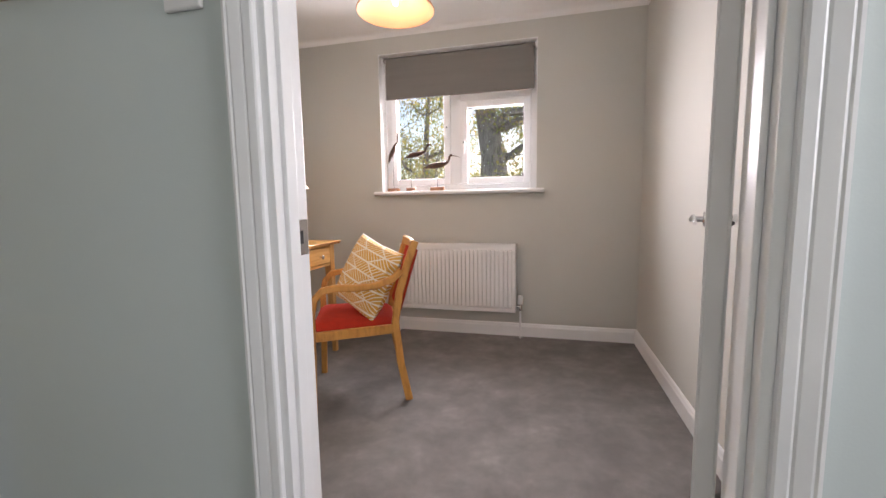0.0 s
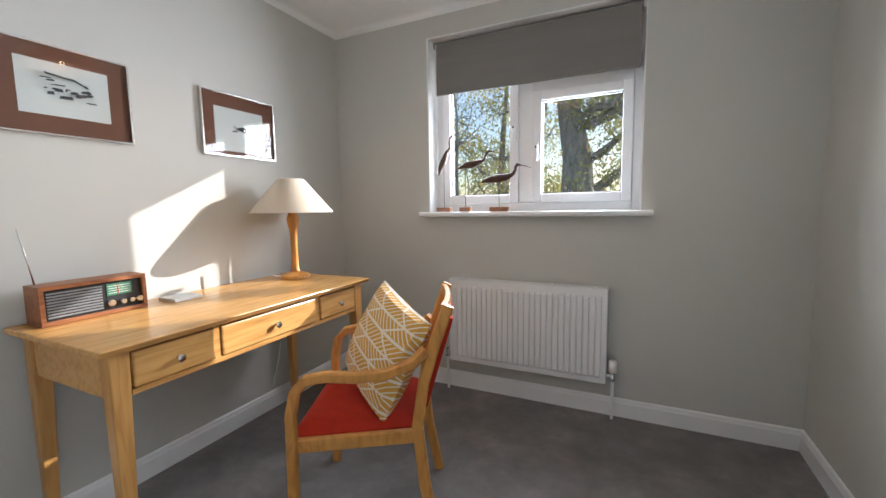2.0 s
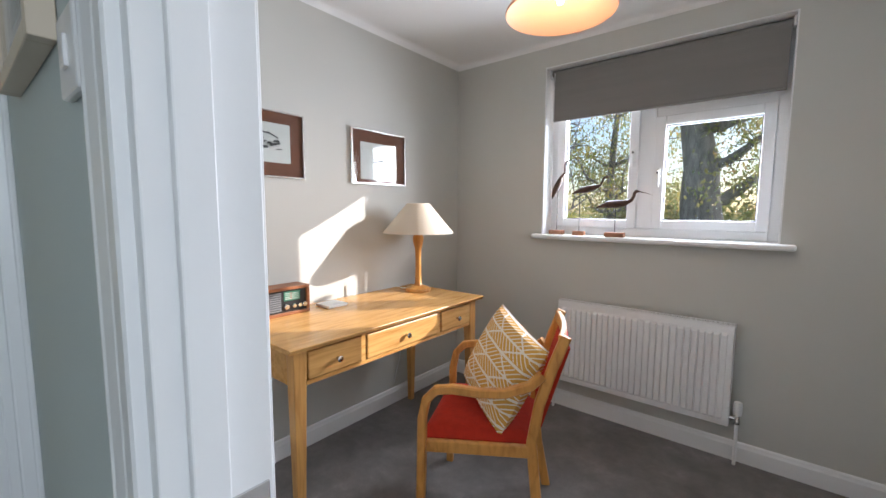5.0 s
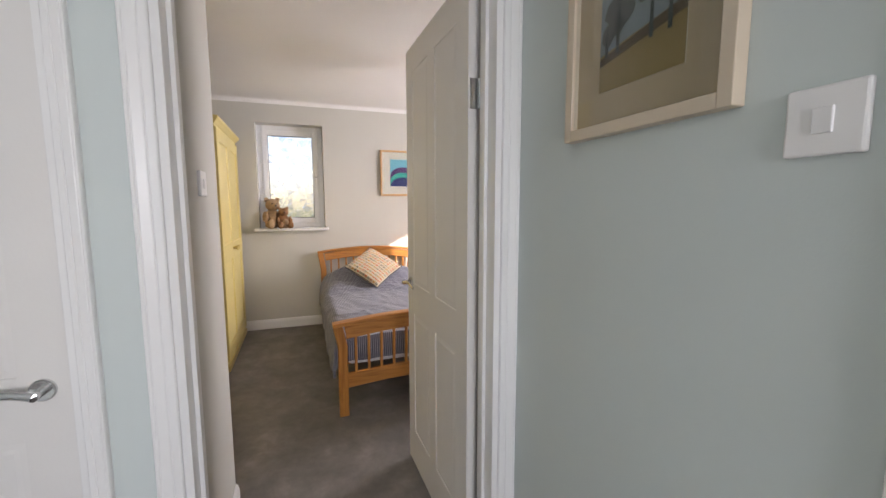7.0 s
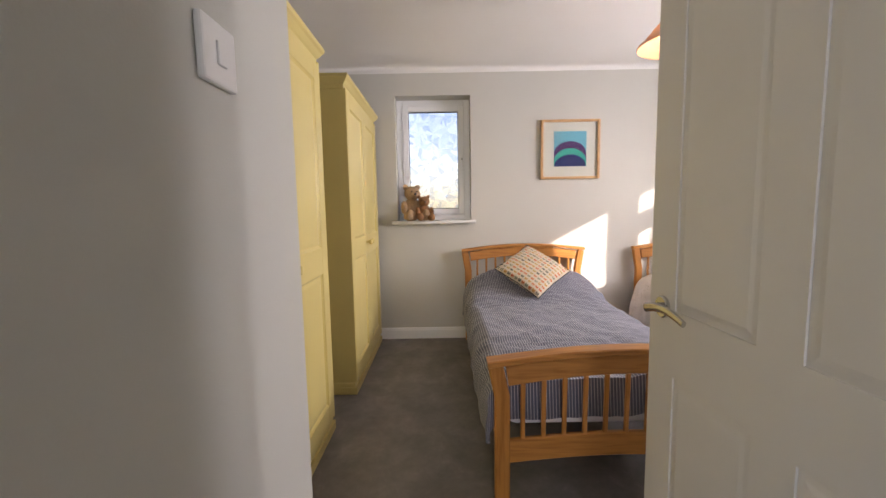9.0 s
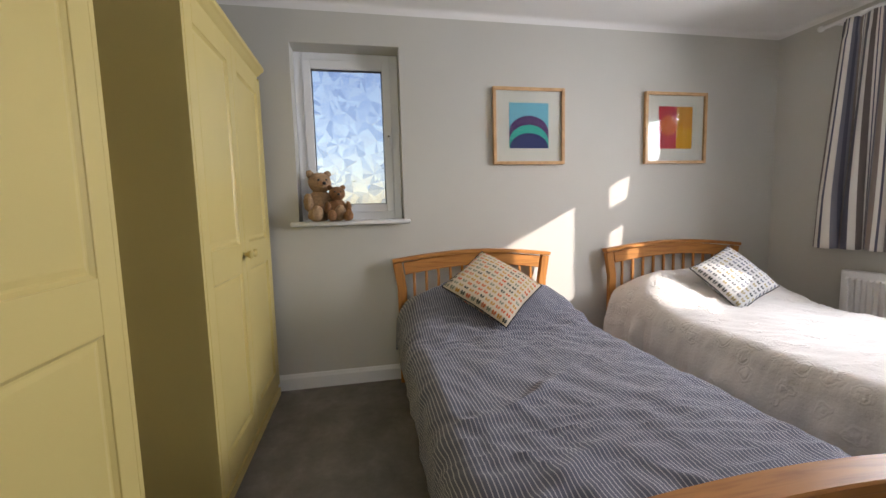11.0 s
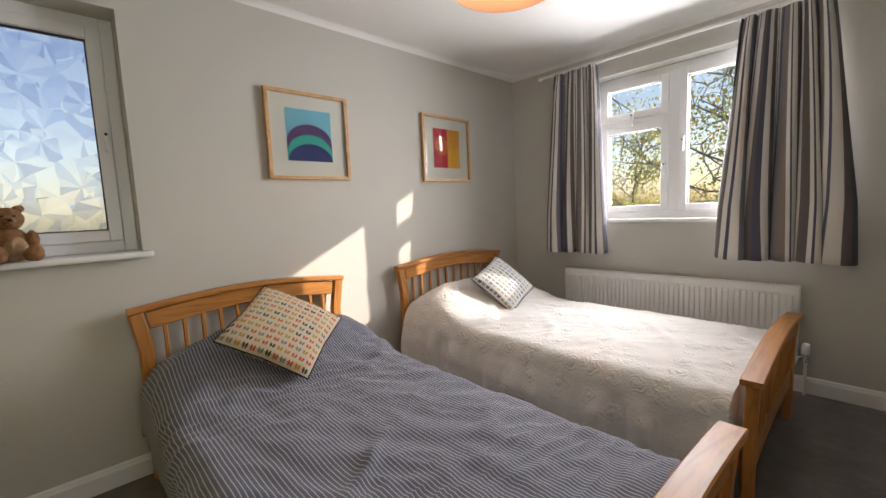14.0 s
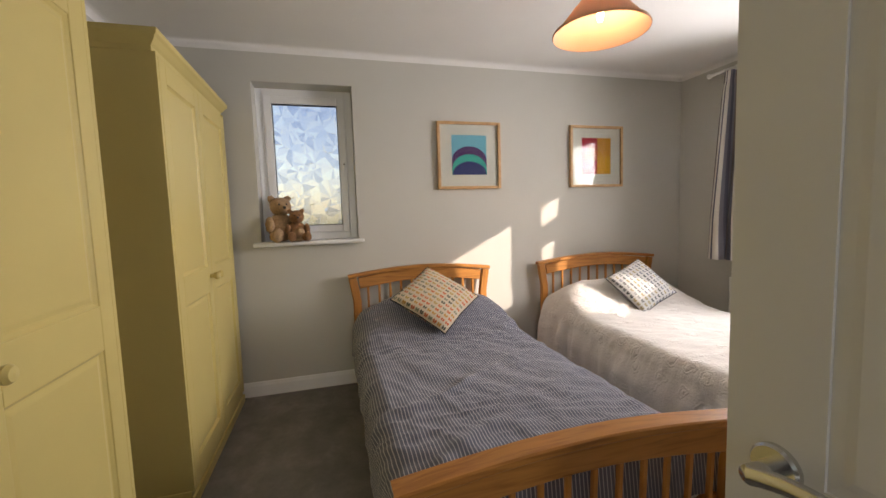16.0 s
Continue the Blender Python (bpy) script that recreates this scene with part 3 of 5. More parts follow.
def coving(name, corners, z0, z1, closed=True):
    """A concave plaster cove swept round a room's inner corners (counter-clockwise)."""
    bm = bmesh.new()
    n, size = len(corners), z1 - z0
    prof = [(0.0, 0.0)] + [(size * (1 - math.cos(a)), size * math.sin(a)) for a in [i * math.pi / 12 for i in range(7)]] + [(size, size + 0.01), (0, size + 0.01)]
    rings = []
    for i, c in enumerate(corners):
        p, q = Vector(corners[i - 1]), Vector(corners[(i + 1) % n])
        c = Vector(c)
        a, b = (c - p).normalized(), (q - c).normalized()
        na, nb = Vector((-a.y, a.x)), Vector((-b.y, b.x))
        off = (na + nb) / max(0.2, 1 + na.dot(nb))
        rings.append([bm.verts.new((c.x + off.x * d, c.y + off.y * d, z0 + h)) for d, h in prof])
    for i in range(n):
        r, q = rings[i], rings[(i + 1) % n]
        for j in range(len(prof) - 1):
            bm.faces.new((r[j], r[j + 1], q[j + 1], q[j]))
    return structure(name, bm, CEILING_PAINT, "white plaster coving", "coving", True)


coving("coving_study", [(SX0, SY0), (SX1, SY0), (SX1, SY1), (SX0, SY1)], S_COVE, S_TOP)
coving("coving_bedroom", [(BX0, BY0), (-2.24, BY0), (-2.24, -0.238), (-1.54, -0.238), (-1.54, 0.77), (BX1, 0.77), (BX1, BY1), (BX0, BY1)], B_COVE, B_TOP)


def skirting(name, runs):
    """Skirting boards with a rounded top lip: runs of (x0, y0, x1, y1), the room to the left."""
    bm = bmesh.new()
    for x0, y0, x1, y1 in runs:
        a, b = Vector((x0, y0, 0)), Vector((x1, y1, 0))
        d = (b - a).normalized()
        n = Vector((-d.y, d.x, 0))
        prof = [(0, 0), (0.016, 0), (0.016, 0.08), (0.012, 0.09), (0.01, 0.1), (0.004, 0.107), (0, 0.107)]
        rings = [[bm.verts.new(p + n * u + Vector((0, 0, z))) for u, z in prof] for p in (a, b)]
        for j in range(len(prof)):
            k = (j + 1) % len(prof)
            bm.faces.new((rings[0][j], rings[0][k], rings[1][k], rings[1][j]))
        bm.faces.new(rings[0])
        bm.faces.new(rings[1][::-1])
    return structure(name, bm, GLOSS_WHITE, "white gloss painted skirting board", "skirting board")


skirting("baseboard_study", [(SX1, SY0, SX1, SY1), (SX1, SY1, SX0, SY1), (SX0, SY1, SX0, SY0), (SX0, SY0, -0.4, SY0)])
skirting("baseboard_bedroom", [(BX1, BY1, BX0, BY1), (BX0, BY1, BX0, BY0), (BX1, 0.78, BX1, BY1), (-2.24, -0.238, -1.54, -0.238)])
skirting("baseboard_hall", [(-0.53, 0.75, -1.42, 0.75), (2.1, 0.75, 0.54, 0.75), (-1.42, -0.275, -1.42, -0.352)])


# ---- doors ----
def door_case(name, axis, u0, u1, p0, p1, faces, label, w=0.07, stop=True):
    """Lining, stop and moulded architraves of a doorway. faces: (plane, outward sign) for each architrave."""
    def at(u, p, z):
        return (u, p, z) if axis == "x" else (p, u, z)

    e = thing(name, at((u0 + u1) / 2, (p0 + p1) / 2, 0), label, "door frame", kind="structure")
    th = 0.028
    part("lining", boxes((at(u0 - 0.004, p0, 0), at(u0 + th, p1, DOOR_H)), (at(u1 - th, p0, 0), at(u1 + 0.004, p1, DOOR_H)), (at(u0 + th, p0, DOOR_H - th), at(u1 - th, p1, DOOR_H + 0.004)), bevel=0.002), GLOSS_WHITE, e)
    pm = (p0 + p1) / 2
    if stop:
        part("door_stop", boxes((at(u0 + th, pm - 0.03, 0), at(u0 + th + 0.012, pm + 0.005, DOOR_H - th)), (at(u1 - th - 0.012, pm - 0.03, 0), at(u1 - th, pm + 0.005, DOOR_H - th)), bevel=0.002), GLOSS_WHITE, e)
    for plane, s in faces:
        bm = bmesh.new()
        prof = [(0.0, 0.0), (0.0, 0.011), (w * 0.06, 0.0135), (w * 0.3, 0.0145), (w * 0.36, 0.0125), (w * 0.42, 0.0145), (w * 0.74, 0.0175), (w * 0.8, 0.0165), (w * 0.86, 0.0185), (w * 0.95, 0.018), (w, 0.012), (w, 0.0)]
        path = [(u0 + 0.008, 0, -1, 0), (u0 + 0.008, DOOR_H - 0.008, -1, 1), (u1 - 0.008, DOOR_H - 0.008, 1, 1), (u1 - 0.008, 0, 1, 0)]
        rings = [[bm.verts.new(at(u + du * d, plane + s * h, z + dz * d)) for d, h in prof] for u, z, du, dz in path]
        for r, q in zip(rings, rings[1:]):
            for j in range(len(prof) - 1):
                bm.faces.new((r[j], r[j + 1], q[j + 1], q[j]))
        part("architrave", bm, GLOSS_WHITE, e)
    return e


door_case("door_frame_1", "x", S_DOOR[0], S_DOOR[1], 0.75, 0.86, [(0.75, -1), (0.86, 1)], "white gloss moulded door frame of the study", 0.068)
door_case("door_frame_2", "y", B_DOOR[0], B_DOOR[1], -1.54, -1.42, [(-1.42, 1)], "white gloss moulded door frame of the bedroom", 0.06)
door_case("door_frame_3", "y", H_DOOR[0], H_DOOR[1], -1.51, -1.42, [(-1.42, 1)], "white gloss moulded frame of the hall door", 0.045, False)


def lever(parent, m, flip, wave=True):
    """A lever handle on a round rose; m carries it to the door's face, x along the lever, y out of the door."""
    bm = bmesh.new()
    lathe(bm, [(0.0, 0.0), (0.027, 0.0), (0.027, 0.006), (0.024, 0.009), (0.0, 0.009)], (0, 0, 0), 24, ALONG_Y)
    lathe(bm, [(0.011, 0.008), (0.011, 0.045), (0.0, 0.05)], (0, 0, 0), 14, ALONG_Y)
    tube(bm, [(flip * x, 0.042 - 0.012 * x / 0.12, 0.012 * math.sin(x * 26) * (1 if wave else 0) - 0.05 * x) for x in [i * 0.0105 for i in range(13)]], [0.012] + [0.011 - 0.0035 * i / 12 for i in range(12)], 10, (0.75, 1.0))
    bm.transform(m)
    return part("door_handle", bm, CHROME, parent, "satin chrome lever handle on a round rose", True)


def panel_door(name, width, m, label, handle_side, handle_z=1.0):
    """A white moulded four-panel leaf, hinge edge at x=0, faces at y=0 and y=0.04; sunk beads round each panel."""
    loc = m.translation
    e = thing(name, loc, label, "door", kind="structure")
    h, th = DOOR_H - 0.034, 0.04
    bm = bmesh.new()
    box(bm, (0, 0.004, 0.01), (width, th - 0.004, h), 0.002)
    bm.transform(m)
    leaf = part("leaf", bm, DOOR_WHITE, e)
    st, mid = 0.105, width / 2
    cols = [(st, mid - 0.045), (mid + 0.045, width - st)]
    rows = [(0.2, 0.84), (1.0, h - 0.12)]
    for face, s in ((0.004, -1), (th - 0.004, 1)):
        bm = bmesh.new()
        # rails and stiles stand proud of the panels
        for a, b in (((0, 0.01), (st, h)), ((width - st, 0.01), (width, h)), ((mid - 0.045, 0.2), (mid + 0.045, 0.84)), ((mid - 0.045, 1.0), (mid + 0.045, h - 0.12))):
            box(bm, (a[0], face, a[1]), (b[0], face + s * 0.004, b[1]))
        for z0, z1 in ((0.01, 0.2), (0.84, 1.0), (h - 0.12, h)):
            box(bm, (st, face, z0), (width - st, face + s * 0.004, z1))
        bm.transform(m)
        part("rails_and_stiles", bm, DOOR_WHITE, e)
        for x0, x1 in cols:
            for z0, z1 in rows:
                bm = bmesh.new()
                v = [bm.verts.new(p) for p in ((x0, face, z0), (x1, face, z0), (x1, face, z1), (x0, face, z1))]
                i1 = [bm.verts.new(p) for p in ((x0 + 0.014, face + s * 0.0015, z0 + 0.014), (x1 - 0.014, face + s * 0.0015, z0 + 0.014), (x1 - 0.014, face + s * 0.0015, z1 - 0.014), (x0 + 0.014, face + s * 0.0015, z1 - 0.014))]
                i2 = [bm.verts.new(p) for p in ((x0 + 0.024, face + s * 0.0035, z0 + 0.024), (x1 - 0.024, face + s * 0.0035, z0 + 0.024), (x1 - 0.024, face + s * 0.0035, z1 - 0.024), (x0 + 0.024, face + s * 0.0035, z1 - 0.024))]
                for r, q in ((v, i1), (i1, i2)):
                    for j in range(4):
                        bm.faces.new((r[j], r[(j + 1) % 4], q[(j + 1) % 4], q[j]))
                bm.faces.new(i2)
                bm.transform(m)
                part("panel", bm, DOOR_WHITE, e)
    for y, s in ((0, 180), (th, 0)):
        lever(e, m @ pose(width - 0.06, y, handle_z) @ (Matrix.Diagonal((1, -1 if s else 1, 1, 1))), -1)
    for z in (0.22, 1.77):
        bm = bmesh.new()
        tube(bm, [(-0.006, handle_side, z - 0.05), (-0.006, handle_side, z + 0.05)], 0.006, 10)
        box(bm, (-0.003, 0.006, z - 0.05), (0.0015, th - 0.006, z + 0.05))
        bm.transform(m)
        part("hinge", bm, CHROME, e, "steel butt hinge")
    bm = one_box((width - 0.001, 0.01, 0.94), (width + 0.0015, 0.03, 1.1))
    bm.transform(m)
    part("latch_plate", bm, CHROME, e)
    return e


panel_door("door_1", 0.82, pose(0.425, 0.868, 0, 0, 0, 71), "white moulded panel door standing open in the study", 0.04, 1.0)
panel_door("door_2", 0.775, pose(-1.562, 0.679, 0, 0, 0, 181), "white moulded panel door standing open in the bedroom", 0.0)
panel_door("door_3", 0.671, pose(-1.452, -1.107, 0, 0, 0, 90), "closed white moulded panel hall door", 0.04, 0.965)


# strike plates let into the linings
def strike(name, a, b, hole_a, hole_b, at):
    e = thing(name, at, "steel strike plate screwed into the door lining", "strike plate")
    part("plate", one_box(a, b, 0.001), CHROME, e)
    # no real opening: a black block stands in for the hole's shade
    part("latch_hole_shade", one_box(hole_a, hole_b), BLACK, e)


strike("strike_plate", (-0.435, 0.81, 0.955), (-0.4315, 0.854, 1.035), (-0.433, 0.818, 0.98), (-0.4305, 0.834, 1.01), (-0.433, 0.83, 0.955))
strike("strike_plate", (-1.53, -0.198, 0.95), (-1.49, -0.1935, 1.07), (-1.52, -0.195, 0.99), (-1.5, -0.192, 1.03), (-1.51, -0.195, 0.95))


# ---- windows ----
def to_wall(axis):
    """Frame axes u (along the wall), d (depth outward), z to the world, for walls along x (outward +y) or along y (outward -x)."""
    return (lambda u, d, z: (u, d, z)) if axis == "x" else (lambda u, d, z: (-d, u, z))


def ring_frame(P, u0, u1, z0, z1, d0, d1, w, bevel=0.005):
    return boxes((P(u0, d0, z0), P(u0 + w, d1, z1)), (P(u1 - w, d0, z0), P(u1, d1, z1)), (P(u0 + w, d0, z0), P(u1 - w, d1, z0 + w)), (P(u0 + w, d0, z1 - w), P(u1 - w, d1, z1)), bevel=bevel)


def light_unit(win, P, u0, u1, z0, z1, d, sash, glass=None, handle=None):
    """One glazed light: an opening sash (or a fixed bead), gasket, pane and handle."""
    w = 0.055 if sash else 0.018
    fr = part("sash" if sash else "glazing_bead", ring_frame(P, u0, u1, z0, z1, d - (0.018 if sash else 0.0), d + 0.05, w), UPVC, win)
    part("gasket", ring_frame(P, u0 + w - 0.001, u1 - w + 0.001, z0 + w - 0.001, z1 - w + 0.001, d + 0.004, d + 0.03, 0.006, 0), GASKET, fr)
    pane = part("pane", one_box(P(u0 + w, d + 0.014, z0 + w), P(u1 - w, d + 0.02, z1 - w)), glass or GLASS, fr)
    pane.visible_shadow = False
    if handle:
        hu, hz = handle
        bm = bmesh.new()
        box(bm, P(hu - 0.011, d - 0.03, hz - 0.03), P(hu + 0.011, d - 0.018, hz + 0.03), 0.003)
        box(bm, P(hu - 0.008, d - 0.048, hz - 0.085), P(hu + 0.008, d - 0.03, hz + 0.015), 0.004)
        part("window_handle", bm, UPVC, fr)
        bm = bmesh.new()
        ball(bm, P(hu, d - 0.05, hz), 0.007, seg=10)
        part("lock_button", bm, BLACK, fr)
    return fr


# study window
P = to_wall("x")
win = thing("window_1", (-0.61, 3.42, 1.18), "white plastic casement window, closed", "window", kind="structure")
part("window_frame", ring_frame(P, S_WIN[0], S_WIN[1], 1.18, S_WIN[3], 3.385, 3.455, 0.052), UPVC, win)
part("mullion", one_box((-0.675, 3.385, 1.232), (-0.585, 3.455, 2.243), 0.004), UPVC, win)
part("transom", one_box((-0.585, 3.386, 1.905), (-0.022, 3.454, 1.975), 0.004), UPVC, win)
light_unit(win, P, -1.198, -0.675, 1.232, 2.243, 3.385, True, handle=(-0.7, 1.7))
light_unit(win, P, -0.585, -0.022, 1.232, 1.905, 3.385, True, handle=(-0.557, 1.57))
light_unit(win, P, -0.585, -0.022, 1.975, 2.243, 3.385, True)
part("window_sill", boxes(((-1.25, 3.25, 1.15), (0.03, 3.385, 1.18)), bevel=0), GLOSS_WHITE, win)
part("sill_nosing", one_box((-1.3, 3.185, 1.15), (0.09, 3.25, 1.181), 0.01), GLOSS_WHITE, win)
part("reveal_lining", boxes(((-1.25, 3.252, 1.18), (-1.243, 3.385, 2.295)), ((0.023, 3.252, 1.18), (0.03, 3.385, 2.295)), ((-1.243, 3.252, 2.288), (0.023, 3.385, 2.295))), GLOSS_WHITE, win)

# bedroom window
win = thing("window_2", (-3.59, 3.6, 1.13), "white plastic casement window with a top light, closed", "window", kind="structure")
part("window_frame", ring_frame(P, B_WIN[0], B_WIN[1], 1.13, B_WIN[3], 3.585, 3.655, 0.052), UPVC, win)
part("mullion", one_box((-3.75, 3.585, 1.182), (-3.675, 3.655, 2.248), 0.004), UPVC, win)
part("transom", one_box((-4.278, 3.586, 1.895), (-3.75, 3.654, 1.945), 0.004), UPVC, win)
light_unit(win, P, -4.278, -3.75, 1.182, 1.895, 3.585, True, handle=(-3.775, 1.55))
light_unit(win, P, -4.278, -3.75, 1.945, 2.248, 3.585, True, handle=(-4.02, 1.97))
light_unit(win, P, -3.675, -2.902, 1.182, 2.248, 3.585, True, handle=(-3.645, 1.72))
part("window_sill", one_box((-4.33, 3.435, 1.1), (-2.85, 3.585, 1.13), 0.006), GLOSS_WHITE, win)

# narrow patterned-glass window
P = to_wall("y")
win = thing("window_3", (-5.32, 0.01, 1.14), "narrow white window with patterned obscure glass", "window", kind="structure")
part("window_frame", ring_frame(P, F_WIN[0], F_WIN[1], 1.14, F_WIN[3], 5.285, 5.36, 0.055), UPVC, win)
light_unit(win, P, F_WIN[0] + 0.055, F_WIN[1] - 0.055, 1.195, F_WIN[3] - 0.055, 5.29, True, glass=FROSTED, handle=(0.283, 1.72))
part("window_sill", boxes(((-5.285, -0.335, 1.11), (-5.13, 0.362, 1.14))), GLOSS_WHITE, win)
part("sill_nosing", one_box((-5.13, -0.385, 1.11), (-5.065, 0.4, 1.141), 0.01), GLOSS_WHITE, win)

# assumed hall window, unseen behind the walker, added to light the hall
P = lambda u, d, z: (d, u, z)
win = thing("assumed_window_4", (2.14, 0.15, 1.05), "plain white hall window, assumed and unseen, added to let in light", "window", kind="structure")
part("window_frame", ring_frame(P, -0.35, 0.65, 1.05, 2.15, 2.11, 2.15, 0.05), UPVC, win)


# ---- radiators ----
def radiator(x0, x1, z0, z1, y, label, valve_x):
    """A pressed-steel panel radiator on the wall behind y, with fluted face, grille top, brackets, valve and pipes."""
    e = thing("radiator", ((x0 + x1) / 2, y, z0), label, "radiator")
    bm = bmesh.new()
    n = int((x1 - x0 - 0.05) / 0.0333)
    step = (x1 - x0 - 0.05) / n
    pts = [(x0, 0.0)]
    for i in range(n):
        u = x0 + 0.025 + i * step
        pts += [(u + step * 0.06, 0.0), (u + step * 0.18, -0.012), (u + step * 0.82, -0.012), (u + step * 0.94, 0.0)]
    pts.append((x1, 0.0))
    rows = [(z0, 0.0, 0.012), (z0 + 0.006, 0.0, 0.0), (z0 + 0.035, 0.0, 0.0), (z0 + 0.05, 1.0, 0.0), (z1 - 0.055, 1.0, 0.0), (z1 - 0.04, 0.0, 0.0), (z1 - 0.006, 0.0, 0.0), (z1, 0.0, 0.012)]
    grid = [[bm.verts.new((u, y + d * k + b, z)) for u, d in pts] for z, k, b in rows]
    for r, q in zip(grid, grid[1:]):
        for j in range(len(pts) - 1):
            bm.faces.new((r[j], r[j + 1], q[j + 1], q[j]))
    part("front_panel", bm, RAD_WHITE, e, "white enamelled fluted panel")
    part("side_cover", boxes(((x0 - 0.002, y, z0 + 0.01), (x0 + 0.004, y + 0.062, z1)), bevel=0.0015), RAD_WHITE, e)
    part("side_cover", boxes(((x1 - 0.004, y, z0 + 0.01), (x1 + 0.002, y + 0.062, z1)), bevel=0.0015), RAD_WHITE, e)
    bm = bmesh.new()
    box(bm, (x0, y + 0.001, z1 - 0.004), (x1, y + 0.01, z1 + 0.003), 0.001)
    box(bm, (x0, y + 0.054, z1 - 0.004), (x1, y + 0.062, z1 + 0.003), 0.001)
    k = int((x1 - x0) / 0.022)
    for i in range(k + 1):
        u = x0 + (x1 - x0) * i / k
        box(bm, (u - 0.004, y + 0.01, z1 - 0.004), (u + 0.004, y + 0.054, z1 + 0.002))
    part("top_grille", bm, RAD_WHITE, e)
    part("back_panel", one_box((x0 + 0.01, y + 0.045, z0 + 0.01), (x1 - 0.01, y + 0.055, z1 - 0.01)), RAD_WHITE, e)
    for u in (x0 + 0.15, x1 - 0.15):
        part("bracket", one_box((u - 0.015, y + 0.05, z0 + 0.04), (u + 0.015, y + 0.09, z1 - 0.05)), RAD_WHITE, e)
    for u, head in ((valve_x, True), (x0 - 0.03 if valve_x > x0 else x1 + 0.03, False)):
        bm = bmesh.new()
        edge = x1 if u > (x0 + x1) / 2 else x0
        tube(bm, [(edge, y + 0.03, z0 + 0.045), (u, y + 0.03, z0 + 0.045)], 0.009, 10)
        lathe(bm, [(0.0, 0.0), (0.015, 0.0), (0.015, 0.02), (0.011, 0.03), (0.011, 0.05)], (u, y + 0.03, z0 + 0.02), 14)
        part("valve_body", bm, CHROME, e, "chrome valve", True)
        bm = tube(bmesh.new(), [(u, y + 0.03, z0 + 0.03), (u, y + 0.03, z0 - 0.05), (u, y + 0.035, 0.1), (u, y + 0.035, -0.01)], 0.0085, 10)
        part("pipe", bm, GLOSS_WHITE, e, "white painted pipe", True)
        if head:
            bm = lathe(bmesh.new(), [(0.0, 0.0), (0.019, 0.0), (0.021, 0.01), (0.021, 0.055), (0.017, 0.068), (0.0, 0.07)], (u, y + 0.03, z0 + 0.07), 16)
            part("thermostat_head", bm, RAD_WHITE, e, "white thermostatic head", True)
    return e


radiator(-1.07, -0.12, 0.207, 0.752, 3.16, "white double panel radiator under the study window", -0.085)
radiator(-4.53, -2.93, 0.2, 0.695, 3.36, "long white panel radiator under the bedroom window", -2.89)

# ---- outdoors ----
structure("ground", one_box((-150, -150, -0.6), (150, 220, -0.35)), GRASS, "grass lawn running to the distance", "ground")


# unseen pale slab, added so the patterned glass looks bright low down
structure("glass_brightener_slab", one_box((-16, -8, -0.36), (-5.6, 3.0, -0.33)), surface("pale_brightener", (0.55, 0.52, 0.48), 0.9, vary=0.12, scale=2), "unseen pale slab added to brighten the patterned glass from outside", "paving")


def leaf_cloud(bm, centre, spread, count, size, rng):
    for _ in range(count):
        p = Vector(centre) + Vector((rng.gauss(0, spread[0]), rng.gauss(0, spread[1]), rng.gauss(0, spread[2])))
        q = Euler((rng.uniform(0, 6.3), rng.uniform(0, 6.3), rng.uniform(0, 6.3))).to_matrix()
        s = size * rng.uniform(0.6, 1.3)
        v = [bm.verts.new(p + q @ Vector(c)) for c in ((-s, 0, 0), (0, -s * 0.55, s * 0.15), (s, 0, 0), (0, s * 0.55, s * 0.15))]
        bm.faces.new(v)


def tree(at, height, lean, radius, seed, leaf, label, leaves, reach, size):
    rng = random.Random(seed)
    e = thing("tree", at, label, "tree")
    base = Vector(at)
    bm, cloud = bmesh.new(), bmesh.new()
    trunk = [base + Vector((lean[0] * k * k + rng.gauss(0, 0.04), lean[1] * k * k, height * k)) for k in [i / 9 for i in range(10)]]
    tube(bm, trunk, [radius * (1.25 if i == 0 else 1 - 0.85 * i / 9) for i in range(10)], 10)
    for i in range(14):
        k = rng.uniform(0.22, 0.95)
        s = trunk[int(k * 9)]
        a, r = rng.uniform(0, 6.3), reach * rng.uniform(0.5, 1.0) * (1.15 - 0.6 * k)
        pts = [s]
        for j in range(1, 6):
            f = j / 5
            pts.append(s + Vector((math.cos(a) * r * f + rng.gauss(0, 0.09), math.sin(a) * r * f + rng.gauss(0, 0.09), r * 0.6 * f * f + rng.gauss(0, 0.08))))
        tube(bm, pts, [radius * 0.42 * (1 - k * 0.6) * (1 - 0.85 * j / 5) + 0.008 for j in range(6)], 6)
        for j in range(2, 6):
            for _ in range(3):
                t = pts[j] + Vector((rng.gauss(0, 0.5), rng.gauss(0, 0.5), rng.gauss(0, 0.4)))
                tube(bm, [pts[j], (pts[j] + t) / 2 + Vector((0, 0, 0.08)), t], [0.02, 0.012, 0.005], 4)
                leaf_cloud(cloud, t, (0.3, 0.3, 0.24), leaves, size, rng)
    part("trunk", bm, BARK, e, "rough grey-brown trunk and limbs", True)
    part("crown", cloud, leaf, e, "loose autumn leaves")
    return e


tree((-1.5, 14.0, -0.4), 9.0, (-1.5, 0.3), 0.62, 3, LEAF_AUTUMN, "old broad tree with thinning autumn leaves", 85, 3.6, 0.06)
tree((-4.6, 15.5, -0.4), 7.5, (0.4, 0.2), 0.2, 8, LEAF_AUTUMN, "slender tree in autumn leaf", 60, 2.6, 0.055)
tree((-4.1, 10.5, -0.4), 7.0, (-0.5, 0.4), 0.06, 21, LEAF_GOLD, "young tree with yellow autumn leaves", 13, 3.2, 0.05)
